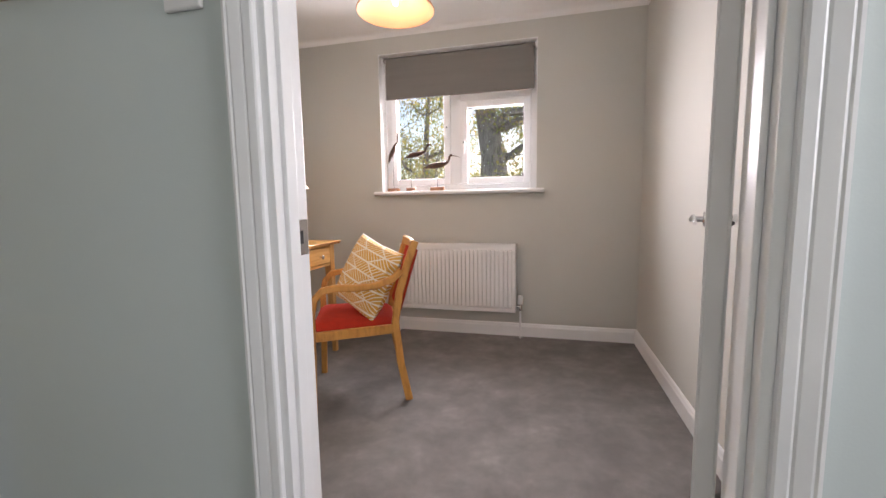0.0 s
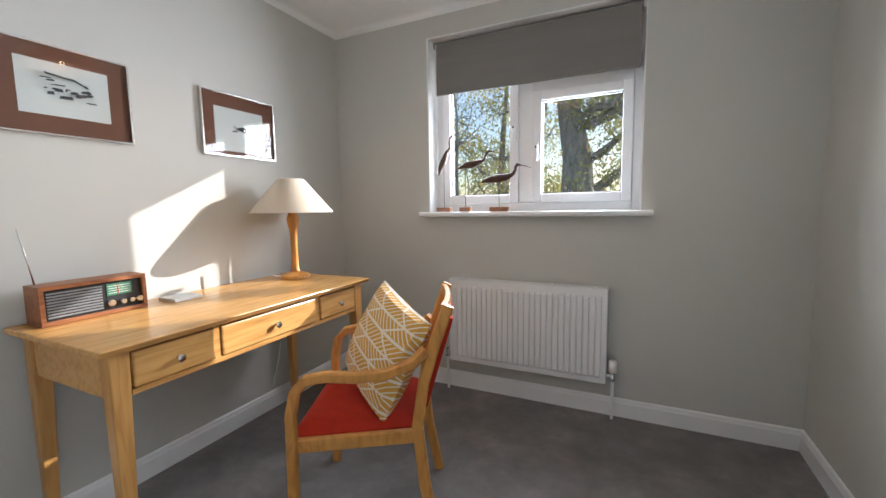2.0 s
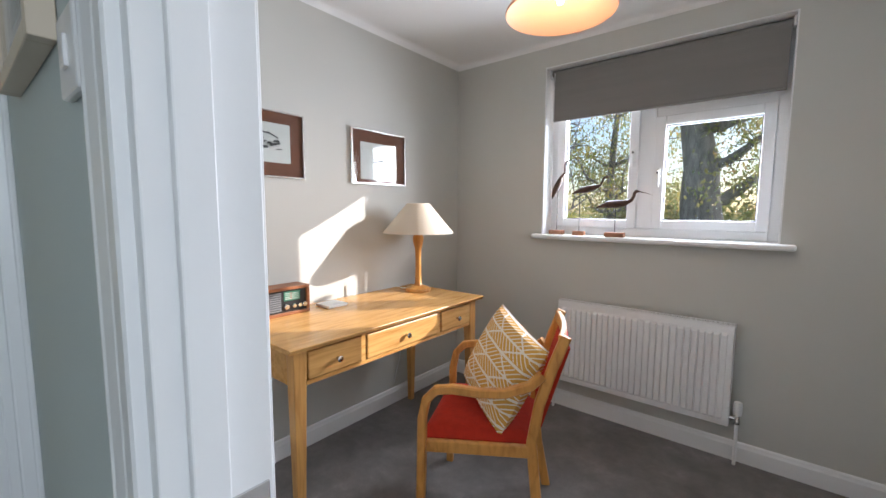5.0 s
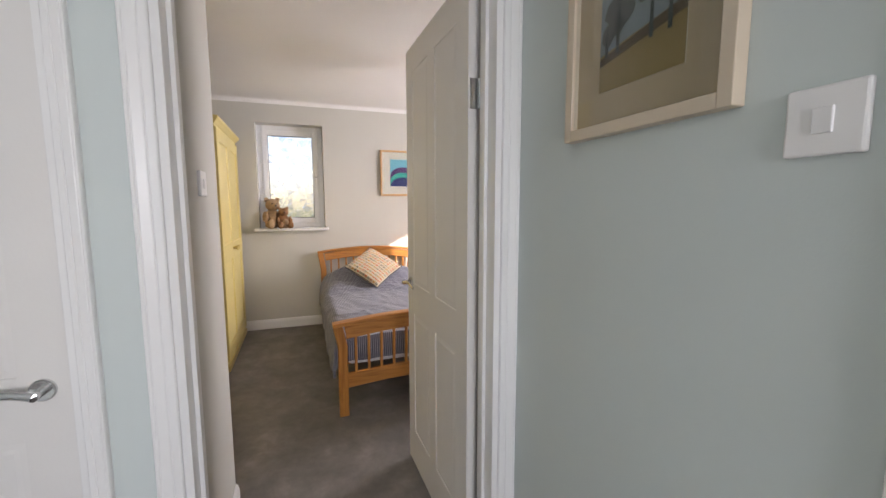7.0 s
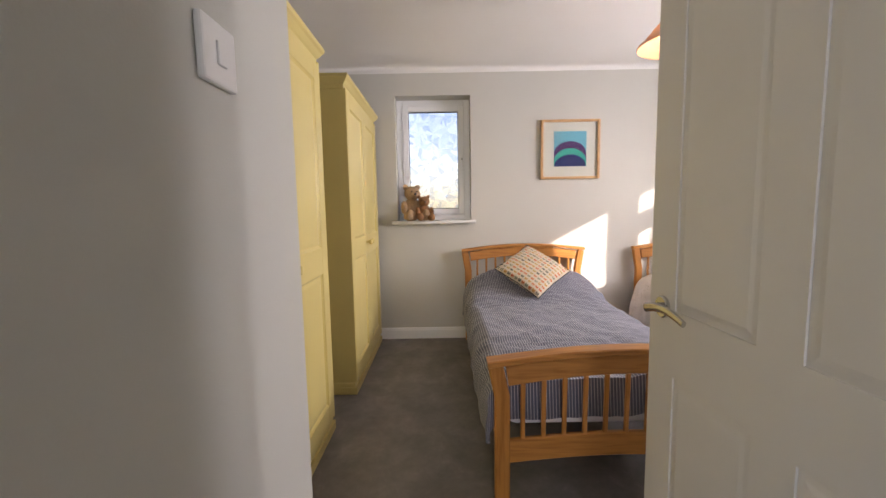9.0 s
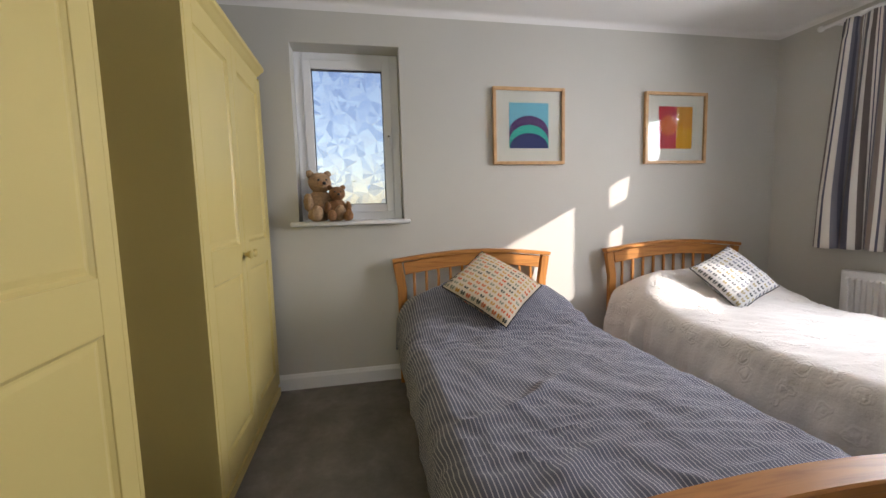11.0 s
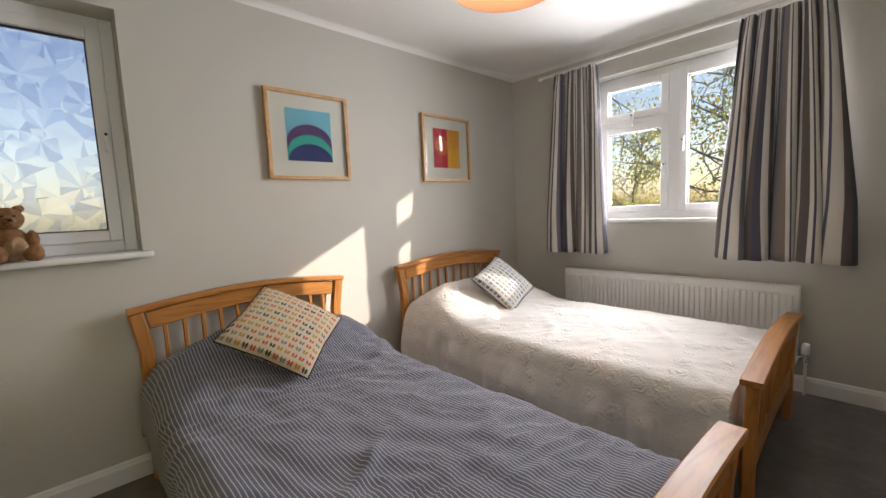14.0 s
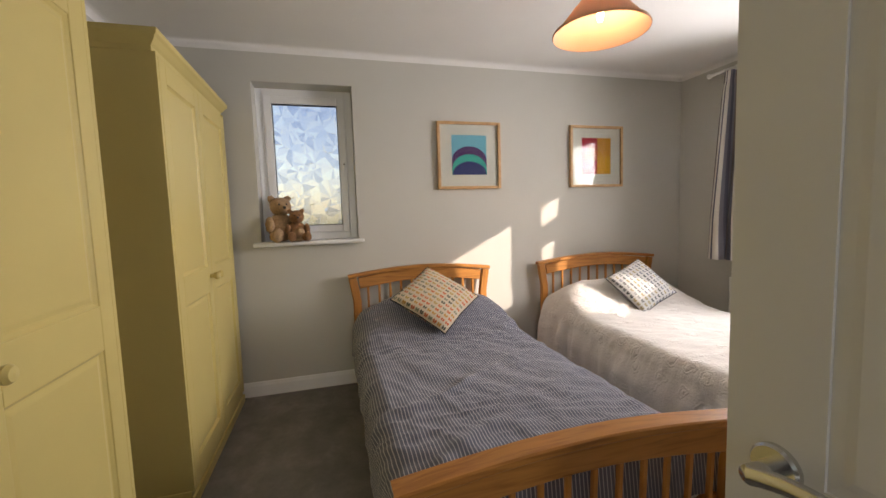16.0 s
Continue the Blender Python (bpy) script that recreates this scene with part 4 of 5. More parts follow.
tree((-10.5, 20.0, -0.4), 5.6, (0.6, 0.3), 0.08, 5, LEAF_GOLD, "golden tree beyond the lawn", 11, 2.4, 0.08)


def shrub_bank(name, x0, x1, y, top, seed, count, material, label):
    rng = random.Random(seed)
    bm = bmesh.new()
    for _ in range(count):
        x = rng.uniform(x0, x1)
        h = top * (0.6 + 0.4 * math.sin(x * 1.3) * math.sin(x * 0.37 + 1))
        leaf_cloud(bm, (x, y + rng.gauss(0, 0.8), rng.uniform(-0.3, max(0.3, h))), (0.25, 0.25, 0.22), 14, 0.09, rng)
    return tagged(part(name, bm, material), label, "hedge", kind="stuff")


shrub_bank("hedge", -26, -5, 26.0, 1.7, 4, 620, LEAF_GOLD, "ragged yellow-green hedge at the end of the lawn")
shrub_bank("shrubs", -4.6, 1.0, 17.0, 3.2, 14, 900, LEAF_AUTUMN, "dense mixed shrubs behind the old tree")
shrub_bank("far_trees", -60, -5, 60, 3.5, 9, 900, LEAF_GOLD, "distant line of autumn trees")

# ---- study: things ----
blind = thing("roller_blind", (-0.61, 3.3, 2.28), "taupe grey roller blind pulled part way down", "blind")
part("fabric", one_box((-1.212, 3.3, 1.95), (0.005, 3.3025, 2.27)), BLIND_CLOTH, blind)
part("roller", tube(bmesh.new(), [(-1.225, 3.318, 2.262), (0.012, 3.318, 2.262)], 0.02, 16), BLIND_CLOTH, blind, "", True)
part("bottom_bar", one_box((-1.212, 3.296, 1.94), (0.005, 3.307, 1.957), 0.004), BLIND_CLOTH, blind)
for bx in (-1.236, 0.016):
    part("bracket", one_box((bx - 0.006, 3.292, 2.236), (bx + 0.006, 3.345, 2.288), 0.003), UPVC, blind)


def pull_cord(x, y, z0, z1):
    e = thing("blind_cord", (x, y, z0), "white beaded blind cord hanging in a loop", "cord")
    part("cord", tube(bmesh.new(), [(x - 0.012, y, z1), (x - 0.012, y, z0 + 0.02), (x, y, z0), (x + 0.012, y, z0 + 0.02), (x + 0.012, y, z1)], 0.0016, 6), UPVC, e)


pull_cord(-1.215, 3.29, 1.4, 2.26)


def pendant(x, y, z0, ceiling, radius, height, label):
    """A coolie shade on a flex from a ceiling rose, with a lit filament bulb."""
    e = thing("pendant_lamp", (x, y, ceiling), label, "ceiling lamp")
    bm = bmesh.new()
    lathe(bm, [(radius, z0), (radius * 0.98, z0 + 0.006), (0.045, z0 + height), (0.043, z0 + height), (radius * 0.965, z0 + 0.006), (radius * 0.985, z0)], (x, y, 0), 48)
    part("shade", bm, CORAL_SHADE, e, "coral cloth coolie shade, glowing", True)
    part("trim", lathe(bmesh.new(), [(radius + 0.001, z0 - 0.002), (radius + 0.003, z0 + 0.004), (radius - 0.001, z0 + 0.012), (radius - 0.004, z0 + 0.004), (radius + 0.001, z0 - 0.002)], (x, y, 0), 48), CORAL_SHADE, e, "", True)
    part("flex", tube(bmesh.new(), [(x, y, z0 + height - 0.01), (x, y, ceiling)], 0.003, 8), UPVC, e)
    part("ceiling_rose", lathe(bmesh.new(), [(0.0, 0.0), (0.04, 0.0), (0.036, -0.014), (0.012, -0.03), (0.0, -0.03)], (x, y, ceiling), 24), UPVC, e, "", True)
    part("lamp_holder", lathe(bmesh.new(), [(0.0, 0.02), (0.014, 0.02), (0.017, -0.05), (0.0, -0.05)], (x, y, z0 + height), 16), UPVC, e, "", True)
    bulb = part("bulb", lathe(bmesh.new(), [(0.0, 0.0), (0.011, 0.003), (0.015, 0.02), (0.015, 0.085), (0.01, 0.1), (0.0, 0.1)], (x, y, z0 + height - 0.15), 18), BULB, e, "lit tubular filament bulb", True)
    bulb.visible_shadow = False
    for k in range(3):
        a = 2.1 * k
        part("spoke", tube(bmesh.new(), [(x, y, z0 + height - 0.015), (x + 0.045 * math.cos(a), y + 0.045 * math.sin(a), z0 + height - 0.004)], 0.0015, 6), CHROME, e)
    return e


pendant(-0.69, 2.18, 2.095, S_TOP, 0.205, 0.18, "coral coolie pendant lamp hanging lit in the study")
pendant(-3.64, 1.42, 2.125, B_TOP, 0.215, 0.2, "coral coolie pendant lamp hanging lit in the bedroom")


# desk
def desk():
    x0, x1, y0, y1, top = -1.965, -1.345, 1.4, 2.685, 0.82
    e = thing("desk", ((x0 + x1) / 2, (y0 + y1) / 2, 0), "light oak writing desk with three drawers", "desk")
    bm = bmesh.new()
    box(bm, (x0, y0, top - 0.022), (x1, y1, top), 0.004)
    for v in bm.verts:
        if v.co.z < top - 0.018 and v.co.x > x1 - 0.03:
            v.co.x -= 0.012
    part("desktop", bm, DESK_Y, e)
    lx0, lx1, ly0, ly1 = x0 + 0.03, x1 - 0.04, y0 + 0.035, y1 - 0.035
    for lx, sx in ((lx0, 1), (lx1, -1)):
        for ly, sy in ((ly0, 1), (ly1, -1)):
            bm = bmesh.new()
            box(bm, (min(lx, lx + sx * 0.058), min(ly, ly + sy * 0.058), 0.002), (max(lx, lx + sx * 0.058), max(ly, ly + sy * 0.058), top - 0.022), 0.004)
            for v in bm.verts:
                if v.co.z < 0.3:
                    v.co.x = lx + (v.co.x - lx) * 0.55
                    v.co.y = ly + (v.co.y - ly) * 0.55
            part("leg", bm, DESK_Z, e)
    zt, zb = top - 0.022, top - 0.172
    part("back_rail", one_box((lx0 + 0.01, ly0 + 0.058, zb), (lx0 + 0.03, ly1 - 0.058, zt)), DESK_Y, e)
    for ly in (ly0 + 0.008, ly1 - 0.028):
        part("side_rail", one_box((lx0 + 0.058, ly, zb), (lx1 - 0.058, ly + 0.02, zt)), DESK_Y, e)
    xf = lx1 - 0.006
    spans = [(ly0 + 0.062, ly0 + 0.33), (ly0 + 0.36, ly1 - 0.36), (ly1 - 0.33, ly1 - 0.062)]
    part("front_rail", boxes(((xf - 0.02, ly0 + 0.058, zb), (xf, ly1 - 0.058, zb + 0.018)), ((xf - 0.02, ly0 + 0.058, zt - 0.012), (xf, ly1 - 0.058, zt)), ((xf - 0.02, ly0 + 0.333, zb + 0.018), (xf, ly0 + 0.357, zt - 0.012)), ((xf - 0.02, ly1 - 0.357, zb + 0.018), (xf, ly1 - 0.333, zt - 0.012))), DESK_Y, e)
    # black sheet stands in for the shade in the gaps round the drawers
    part("drawer_gap_shade", one_box((xf - 0.03, ly0 + 0.058, zb + 0.003), (xf - 0.021, ly1 - 0.058, zt - 0.002)), BLACK, e)
    for a, b in spans:
        bm = bmesh.new()
        box(bm, (xf - 0.018, a, zb + 0.021), (xf + 0.008, b, zt - 0.015), 0.006, seg=2)
        d = part("drawer_front", bm, DESK_Y, e)
        m = (a + b) / 2
        bm = lathe(bmesh.new(), [(0.0, 0.0), (0.006, 0.0), (0.006, 0.012), (0.013, 0.018), (0.014, 0.024), (0.009, 0.03), (0.0, 0.031)], (xf + 0.008, m, (zb + zt) / 2), 18, ALONG_X)
        part("knob", bm, CHROME, d, "small brushed steel knob", True)


desk()


def table_lamp(x, y, z):
    e = thing("table_lamp", (x, y, z), "turned pale wood table lamp with a cream coolie shade", "lamp")
    prof = [(0.0, 0.0), (0.078, 0.0), (0.082, 0.008), (0.078, 0.02), (0.05, 0.03), (0.03, 0.036), (0.022, 0.05), (0.019, 0.12), (0.0185, 0.22), (0.021, 0.27), (0.028, 0.3), (0.034, 0.325), (0.034, 0.345), (0.024, 0.37), (0.016, 0.385), (0.0, 0.386)]
    part("base", lathe(bmesh.new(), prof, (x, y, z), 32), BEECH, e, "turned beech base and stem", True)
    part("lamp_holder", lathe(bmesh.new(), [(0.0, 0.384), (0.014, 0.384), (0.016, 0.45), (0.0, 0.45)], (x, y, z), 16), UPVC, e, "", True)
    part("shade", lathe(bmesh.new(), [(0.225, 0.375), (0.224, 0.379), (0.072, 0.562), (0.069, 0.562), (0.221, 0.377), (0.225, 0.375)], (x, y, z), 48), CREAM_SHADE, e, "cream cloth coolie shade", True)
    part("shade_ring", lathe(bmesh.new(), [(0.018, 0.45), (0.07, 0.556), (0.07, 0.559), (0.018, 0.453)], (x, y, z), 12), SILVER, e)
    part("cord", tube(bmesh.new(), [(x - 0.07, y, z + 0.008), (x - 0.13, y - 0.02, z + 0.004), (x - 0.19, y + 0.0, z + 0.004), (x - 0.2, y, z - 0.1), (x - 0.19, y + 0.06, z - 0.3), (x - 0.2, y + 0.02, 0.3), (x - 0.205, y - 0.03, 0.14)], 0.003, 6), UPVC, e, "thin white cable", True)


table_lamp(-1.762, 2.54, 0.82)


def radio():
    x0, x1, y0, y1, z = -1.93, -1.82, 1.45, 1.785, 0.8215
    e = thing("radio", ((x0 + x1) / 2, (y0 + y1) / 2, z), "vintage transistor radio in a teak case on the desk", "radio")
    part("case", boxes(((x0, y0, z), (x1, y1, z + 0.015)), ((x0, y0, z + 0.125), (x1, y1, z + 0.14)), ((x0, y0, z + 0.015), (x1, y0 + 0.015, z + 0.125)), ((x0, y1 - 0.015, z + 0.015), (x1, y1, z + 0.125)), ((x0, y0 + 0.015, z + 0.015), (x0 + 0.01, y1 - 0.015, z + 0.125)), bevel=0.002), TEAK, e, "teak veneered case")
    xf = x1 - 0.012
    face = part("front_face", one_box((xf - 0.01, y0 + 0.015, z + 0.015), (xf, y1 - 0.015, z + 0.125)), BLACK, e, "black plastic front")
    for i in range(9):
        zz = z + 0.024 + i * 0.0105
        part("grille_bar", one_box((xf, y0 + 0.022, zz), (xf + 0.005, y0 + 0.185, zz + 0.006), 0.0015), GREY_TRIM, face)
    dial = part("dial", one_box((xf, y0 + 0.2, z + 0.07), (xf + 0.003, y1 - 0.05, z + 0.115)), DIAL_GREEN, face, "green tuning dial with pale scale")
    for i in range(4):
        part("scale_line", one_box((xf + 0.003, y0 + 0.206, z + 0.078 + i * 0.009), (xf + 0.0038, y1 - 0.056, z + 0.08 + i * 0.009)), PAPER, dial)
    part("pointer", one_box((xf + 0.003, y0 + 0.235, z + 0.074), (xf + 0.0042, y0 + 0.238, z + 0.112)), RED_CLOTH, dial)
    for ky, r in ((y0 + 0.21, 0.014), (y0 + 0.25, 0.011), (y0 + 0.28, 0.011), (y1 - 0.028, 0.013)):
        part("knob", lathe(bmesh.new(), [(0.0, 0.0), (r, 0.0), (r, 0.012), (r * 0.8, 0.016), (0.0, 0.016)], (xf, ky, z + 0.042), 18, ALONG_X), SILVER, face, "", True)
    part("aerial", tube(bmesh.new(), [(x0 + 0.02, y0 + 0.025, z + 0.138), (x0 + 0.022, y0 - 0.005, z + 0.34)], [0.003, 0.0018], 8), SILVER, e, "telescopic steel aerial", True)
    for fy in (y0 + 0.03, y1 - 0.03):
        part("foot", one_box((x0 + 0.02, fy - 0.008, z - 0.0015), (x1 - 0.02, fy + 0.008, z + 0.001)), BLACK, e)


GREY_TRIM = colour("grey_radio_grille", (0.2, 0.21, 0.22), 0.35)
DIAL_GREEN = colour("green_radio_dial", (0.04, 0.16, 0.1), 0.3)
radio()
e = thing("paper_card", (-1.95, 2.17, 0.821), "small folded white card standing on the desk", "card")
bm = boxes(((-1.952, 2.165, 0.821), (-1.95, 2.18, 0.9)))
part("card", bm, PAPER, e)
e = thing("notepad", (-1.84, 1.93, 0.821), "white notepad lying on the desk", "notepad")
part("pages", one_box((-1.9, 1.87, 0.821), (-1.78, 1.99, 0.834), 0.001), PAPER, e)


# chair
def armchair():
    m = pose(-0.946, 2.116, 0, 0, 0, 204.9)
    e = thing("armchair", (-0.946, 2.116, 0), "bentwood beech armchair with orange-red seat", "chair")

    def put(name, bm, mat, label="", smooth=False):
        bm.transform(m)
        return part(name, bm, mat, e, label, smooth)

    # local x: forward, y: to the sitter's left
    for s in (1, -1):
        fy, by = s * 0.275, s * 0.205
        # front leg bends over into the arm
        pts = [(0.235, fy * 0.98, 0.0), (0.225, fy, 0.3), (0.222, fy, 0.52), (0.205, fy, 0.6), (0.165, fy, 0.643), (0.1, fy, 0.655), (0.0, fy * 0.99, 0.65), (-0.1, fy * 0.95, 0.655), (-0.19, by * 1.12, 0.68), (-0.235, by * 1.04, 0.72)]
        put("front_leg_and_arm", bar(bmesh.new(), pts, 0.032, 0.036), BEECH, "", True)
        pts = [(-0.265, by, 0.0), (-0.222, by, 0.22), (-0.2, by, 0.44), (-0.225, by, 0.6), (-0.27, by, 0.75), (-0.315, by, 0.875)]
        put("back_leg", bar(bmesh.new(), pts, 0.03, 0.04), BEECH, "", True)
        put("side_rail", bar(bmesh.new(), [(0.215, fy * 0.96, 0.405), (-0.2, by, 0.405)], 0.024, 0.05), BEECH)
    put("front_rail", bar(bmesh.new(), [(0.222, y, 0.405 + 0.0) for y in (-0.262, 0, 0.262)], 0.024, 0.05), BEECH)
    put("back_rail", bar(bmesh.new(), [(-0.2, -0.2, 0.405), (-0.2, 0.2, 0.405)], 0.024, 0.05), BEECH)
    put("top_rail", bar(bmesh.new(), [(-0.295 - 0.02 * math.cos(y * 7), y, 0.85) for y in (-0.2, -0.1, 0, 0.1, 0.2)], 0.024, 0.05), BEECH, "", True)
    bm = bmesh.new()
    n = 14
    grid = []
    for i in range(n + 1):
        x = -0.2 + 0.435 * i / n
        w = 0.19 + 0.065 * i / n
        row = []
        for j in range(n + 1):
            v = 2 * j / n - 1
            k = max(0, (1 - abs(v) ** 6) * (1 - abs(2 * i / n - 1) ** 6))
            row.append(bm.verts.new((x, v * w, 0.432 + 0.04 * k ** 0.5)))
        grid.append(row)
    for r, q in zip(grid, grid[1:]):
        for j in range(n):
            bm.faces.new((r[j], r[j + 1], q[j + 1], q[j]))
    g = bmesh.ops.extrude_face_region(bm, geom=bm.faces[:])
    for v in g["geom"]:
        if isinstance(v, bmesh.types.BMVert):
            v.co.z = 0.424
    put("seat", bm, RED_CLOTH, "orange-red wool upholstered seat", True)
    bm = bmesh.new()
    grid = []
    for i in range(9):
        z = 0.5 + 0.325 * i / 8
        xx = -0.205 - 0.3 * max(0, z - 0.46) ** 1.0 + 0.01
        grid.append([bm.verts.new((xx + 0.018 * (1 - abs(v) ** 4) - 0.02 * (1 - v * v), v * 0.19, z)) for v in [k / 4 - 1 for k in range(9)]])
    for r, q in zip(grid, grid[1:]):
        for j in range(8):
            bm.faces.new((r[j], r[j + 1], q[j + 1], q[j]))
    g = bmesh.ops.extrude_face_region(bm, geom=bm.faces[:])
    for v in g["geom"]:
        if isinstance(v, bmesh.types.BMVert):
            v.co.x -= 0.028
    put("backrest", bm, RED_CLOTH, "orange-red padded backrest", True)
    return m


chair_pose = armchair()


def cushion(name, m, size, thick, material, label, piping=None, puff=0.35):
    """A filled square cushion with pinched corners; local x and y across, z through it."""
    e = thing(name, m.translation, label, "cushion")
    n = 22
    for side in (1,):
        bm = bmesh.new()
        uvl = bm.loops.layers.uv.new("UVMap")
        vmap = {}

        def vert(i, j, s):
            u, v = 2 * i / n - 1, 2 * j / n - 1
            rim = abs(u) > 0.999 or abs(v) > 0.999
            key = (i, j, 0 if rim else s)
            if key not in vmap:
                h = ((1 - u * u) * (1 - v * v)) ** puff
                pinch = 1 - 0.07 * (1 - abs(u * v)) * (abs(u) ** 4 + abs(v) ** 4) / 1.2
                w = noise.noise(Vector((u * 2.1 + s, v * 2.1, size * 9))) * 0.006
                vmap[key] = bm.verts.new((u * size / 2 * pinch, v * size / 2 * pinch, 0 if rim else s * (h * thick / 2 + w * h)))
            return vmap[key]

        for s in (1, -1):
            for i in range(n):
                for j in range(n):
                    f = bm.faces.new([vert(a, b, s) for a, b in ((i, j), (i + 1, j), (i + 1, j + 1), (i, j + 1))])
                    for l, (a, b) in zip(f.loops, ((i, j), (i + 1, j), (i + 1, j + 1), (i, j + 1))):
                        l[uvl].uv = (a / n * size, b / n * size)
        rim_pts = [vmap[k].co.copy() for k in [(i, 0, 0) for i in range(n)] + [(n, j, 0) for j in range(n)] + [(i, n, 0) for i in range(n, 0, -1)] + [(0, j, 0) for j in range(n, 0, -1)]]
        bm.transform(m)
        part("cover", bm, material, e, "", True)
        if piping:
            pb = tube(bmesh.new(), rim_pts + [rim_pts[0]], 0.004, 6, cap=False)
            pb.transform(m)
            part("piping", pb, piping, e, "dark piped edge", True)
    return e


cushion("cushion", chair_pose @ pose(-0.06, 0.02, 0.668, 0, 0, 38) @ pose(0, 0, 0, 0, 68, 0) @ pose(0, 0, 0, 0, 0, -15), 0.41, 0.16, FERN, "mustard cushion with white fern print on the armchair")


# carved wading birds on the sill
def wader(x, y, z, size, lift, tilt, neck, block, label, ahead=0.0):
    e = thing("bird_carving", (x, y, z), label, "ornament", "carved birds on the sill")
    part("block", one_box((x - block / 2, y - 0.02, z), (x + block / 2, y + 0.02, z + 0.028), 0.003), BASE_WOOD, e, "reddish wood block")
    b = Vector((x, y, z + lift))
    part("rod", tube(bmesh.new(), [(x, y, z + 0.026), b], 0.0022, 8), BLACK, e, "thin black rod leg")
    c, s = math.cos(radians(tilt)), math.sin(radians(tilt))

    def at(u, w):
        u += ahead
        return b + Vector((u * c - w * s, 0, u * s + w * c)) * size

    bm = tube(bmesh.new(), [at(-0.55, -0.03), at(-0.42, 0.0), at(-0.22, 0.03), at(0.0, 0.03), at(0.2, 0.04), at(0.34, 0.07)] + [b + Vector(p) * size for p in neck[0]], [0.012 * size, 0.05 * size, 0.1 * size, 0.12 * size, 0.095 * size, 0.06 * size] + [r * size for r in neck[1]], 12)
    bm2 = tube(bm, [b + Vector(p) * size for p in neck[2]], [0.016 * size, 0.009 * size, 0.004 * size], 8)
    part("bird", bm2, BIRD_WOOD, e, "dark carved wading bird", True)


wader(-1.15, 3.275, 1.181, 0.175, 0.325, 62, ([(0.26, 0, 0.5), (0.25, 0, 0.72), (0.27, 0, 0.86), (0.33, 0, 0.93), (0.4, 0, 0.94)], [0.045, 0.036, 0.036, 0.044, 0.022], [(0.38, 0, 0.94), (0.54, 0, 1.0), (0.68, 0, 1.06)]), 0.1, "tall carved wooden heron on a block")
wader(-0.985, 3.245, 1.181, 0.19, 0.285, 8, ([(0.66, 0, 0.19), (0.73, 0, 0.33), (0.78, 0, 0.42), (0.85, 0, 0.45), (0.92, 0, 0.44)], [0.045, 0.036, 0.036, 0.042, 0.022], [(0.9, 0, 0.44), (1.06, 0, 0.45), (1.22, 0, 0.44)]), 0.075, "carved wooden wading bird on a block", 0.26)
wader(-0.755, 3.225, 1.181, 0.215, 0.195, 4, ([(0.41, 0, 0.14), (0.47, 0, 0.24), (0.48, 0, 0.33), (0.53, 0, 0.38), (0.6, 0, 0.37)], [0.05, 0.042, 0.044, 0.05, 0.026], [(0.58, 0, 0.37), (0.76, 0, 0.33), (0.92, 0, 0.27)]), 0.115, "carved wooden curlew on a block")


# ---- pictures ----
def picture(name, origin, ax, ay, out, w, h, bar_w, depth, frame_mat, mount, label, art, border):
    """A framed, glazed picture: origin is its lower corner on the wall, ax along, ay up, out into the room."""
    e = thing(name, origin, label, "picture", "")
    o, ax, ay, out = Vector(origin), Vector(ax), Vector(ay), Vector(out)

    def slab(u0, v0, u1, v1, d0, d1, bevel=0.0):
        p, q = o + ax * u0 + ay * v0 + out * d0, o + ax * u1 + ay * v1 + out * d1
        return tuple(min(a, b) for a, b in zip(p, q)), tuple(max(a, b) for a, b in zip(p, q))

    part("picture_frame", boxes(slab(0, 0, bar_w, h, 0.001, depth), slab(w - bar_w, 0, w, h, 0.001, depth), slab(bar_w, 0, w - bar_w, bar_w, 0.001, depth), slab(bar_w, h - bar_w, w - bar_w, h, 0.001, depth), bevel=min(0.002, bar_w / 4)), frame_mat, e)
    part("mount", boxes(slab(bar_w, bar_w, w - bar_w, h - bar_w, 0.002, depth * 0.4)), mount, e)
    b0, b1, b2, b3 = border
    sheet = part("print", boxes(slab(b0, b1, w - b2, h - b3, depth * 0.4, depth * 0.4 + 0.001)), PAPER, e)

    def on_sheet(pn, poly, mat, layer):
        bm = bmesh.new()
        d = depth * 0.4 + 0.001 + 0.0006 * layer
        W, H = w - b0 - b2, h - b1 - b3
        bm.faces.new([bm.verts.new(o + ax * (b0 + u * W) + ay * (b1 + v * H) + out * d) for u, v in poly])
        r = bmesh.ops.extrude_face_region(bm, geom=bm.faces[:])
        bmesh.ops.translate(bm, vec=-out * 0.0005, verts=[v for v in r["geom"] if isinstance(v, bmesh.types.BMVert)])
        part(pn, bm, mat, sheet)

    art(on_sheet)
    pane = part("glazing", boxes(slab(bar_w, bar_w, w - bar_w, h - bar_w, depth * 0.7, depth * 0.7 + 0.002)), GLASS, e)
    pane.visible_shadow = False
    return e


def dome(half, edge, peak):
    """A region under an arch: height edge at the sides, peak in the middle."""
    pts = [(0.5 - half, 0.0), (0.5 + half, 0.0)]
    return pts + [(0.5 + half * math.cos(math.pi * i / 20), edge + (peak - edge) * math.sin(math.pi * i / 20)) for i in range(21) if i or edge > 0]


def art_hill(on):
    on("sky", [(0, 0), (1, 0), (1, 1), (0, 1)], colour("print_sky_blue", (0.17, 0.5, 0.62)), 1)
    on("purple_arch", dome(0.5, 0.36, 0.72), colour("print_purple", (0.1, 0.04, 0.15)), 2)
    on("teal_arch", dome(0.5, 0.14, 0.52), colour("print_teal", (0.02, 0.42, 0.33)), 3)
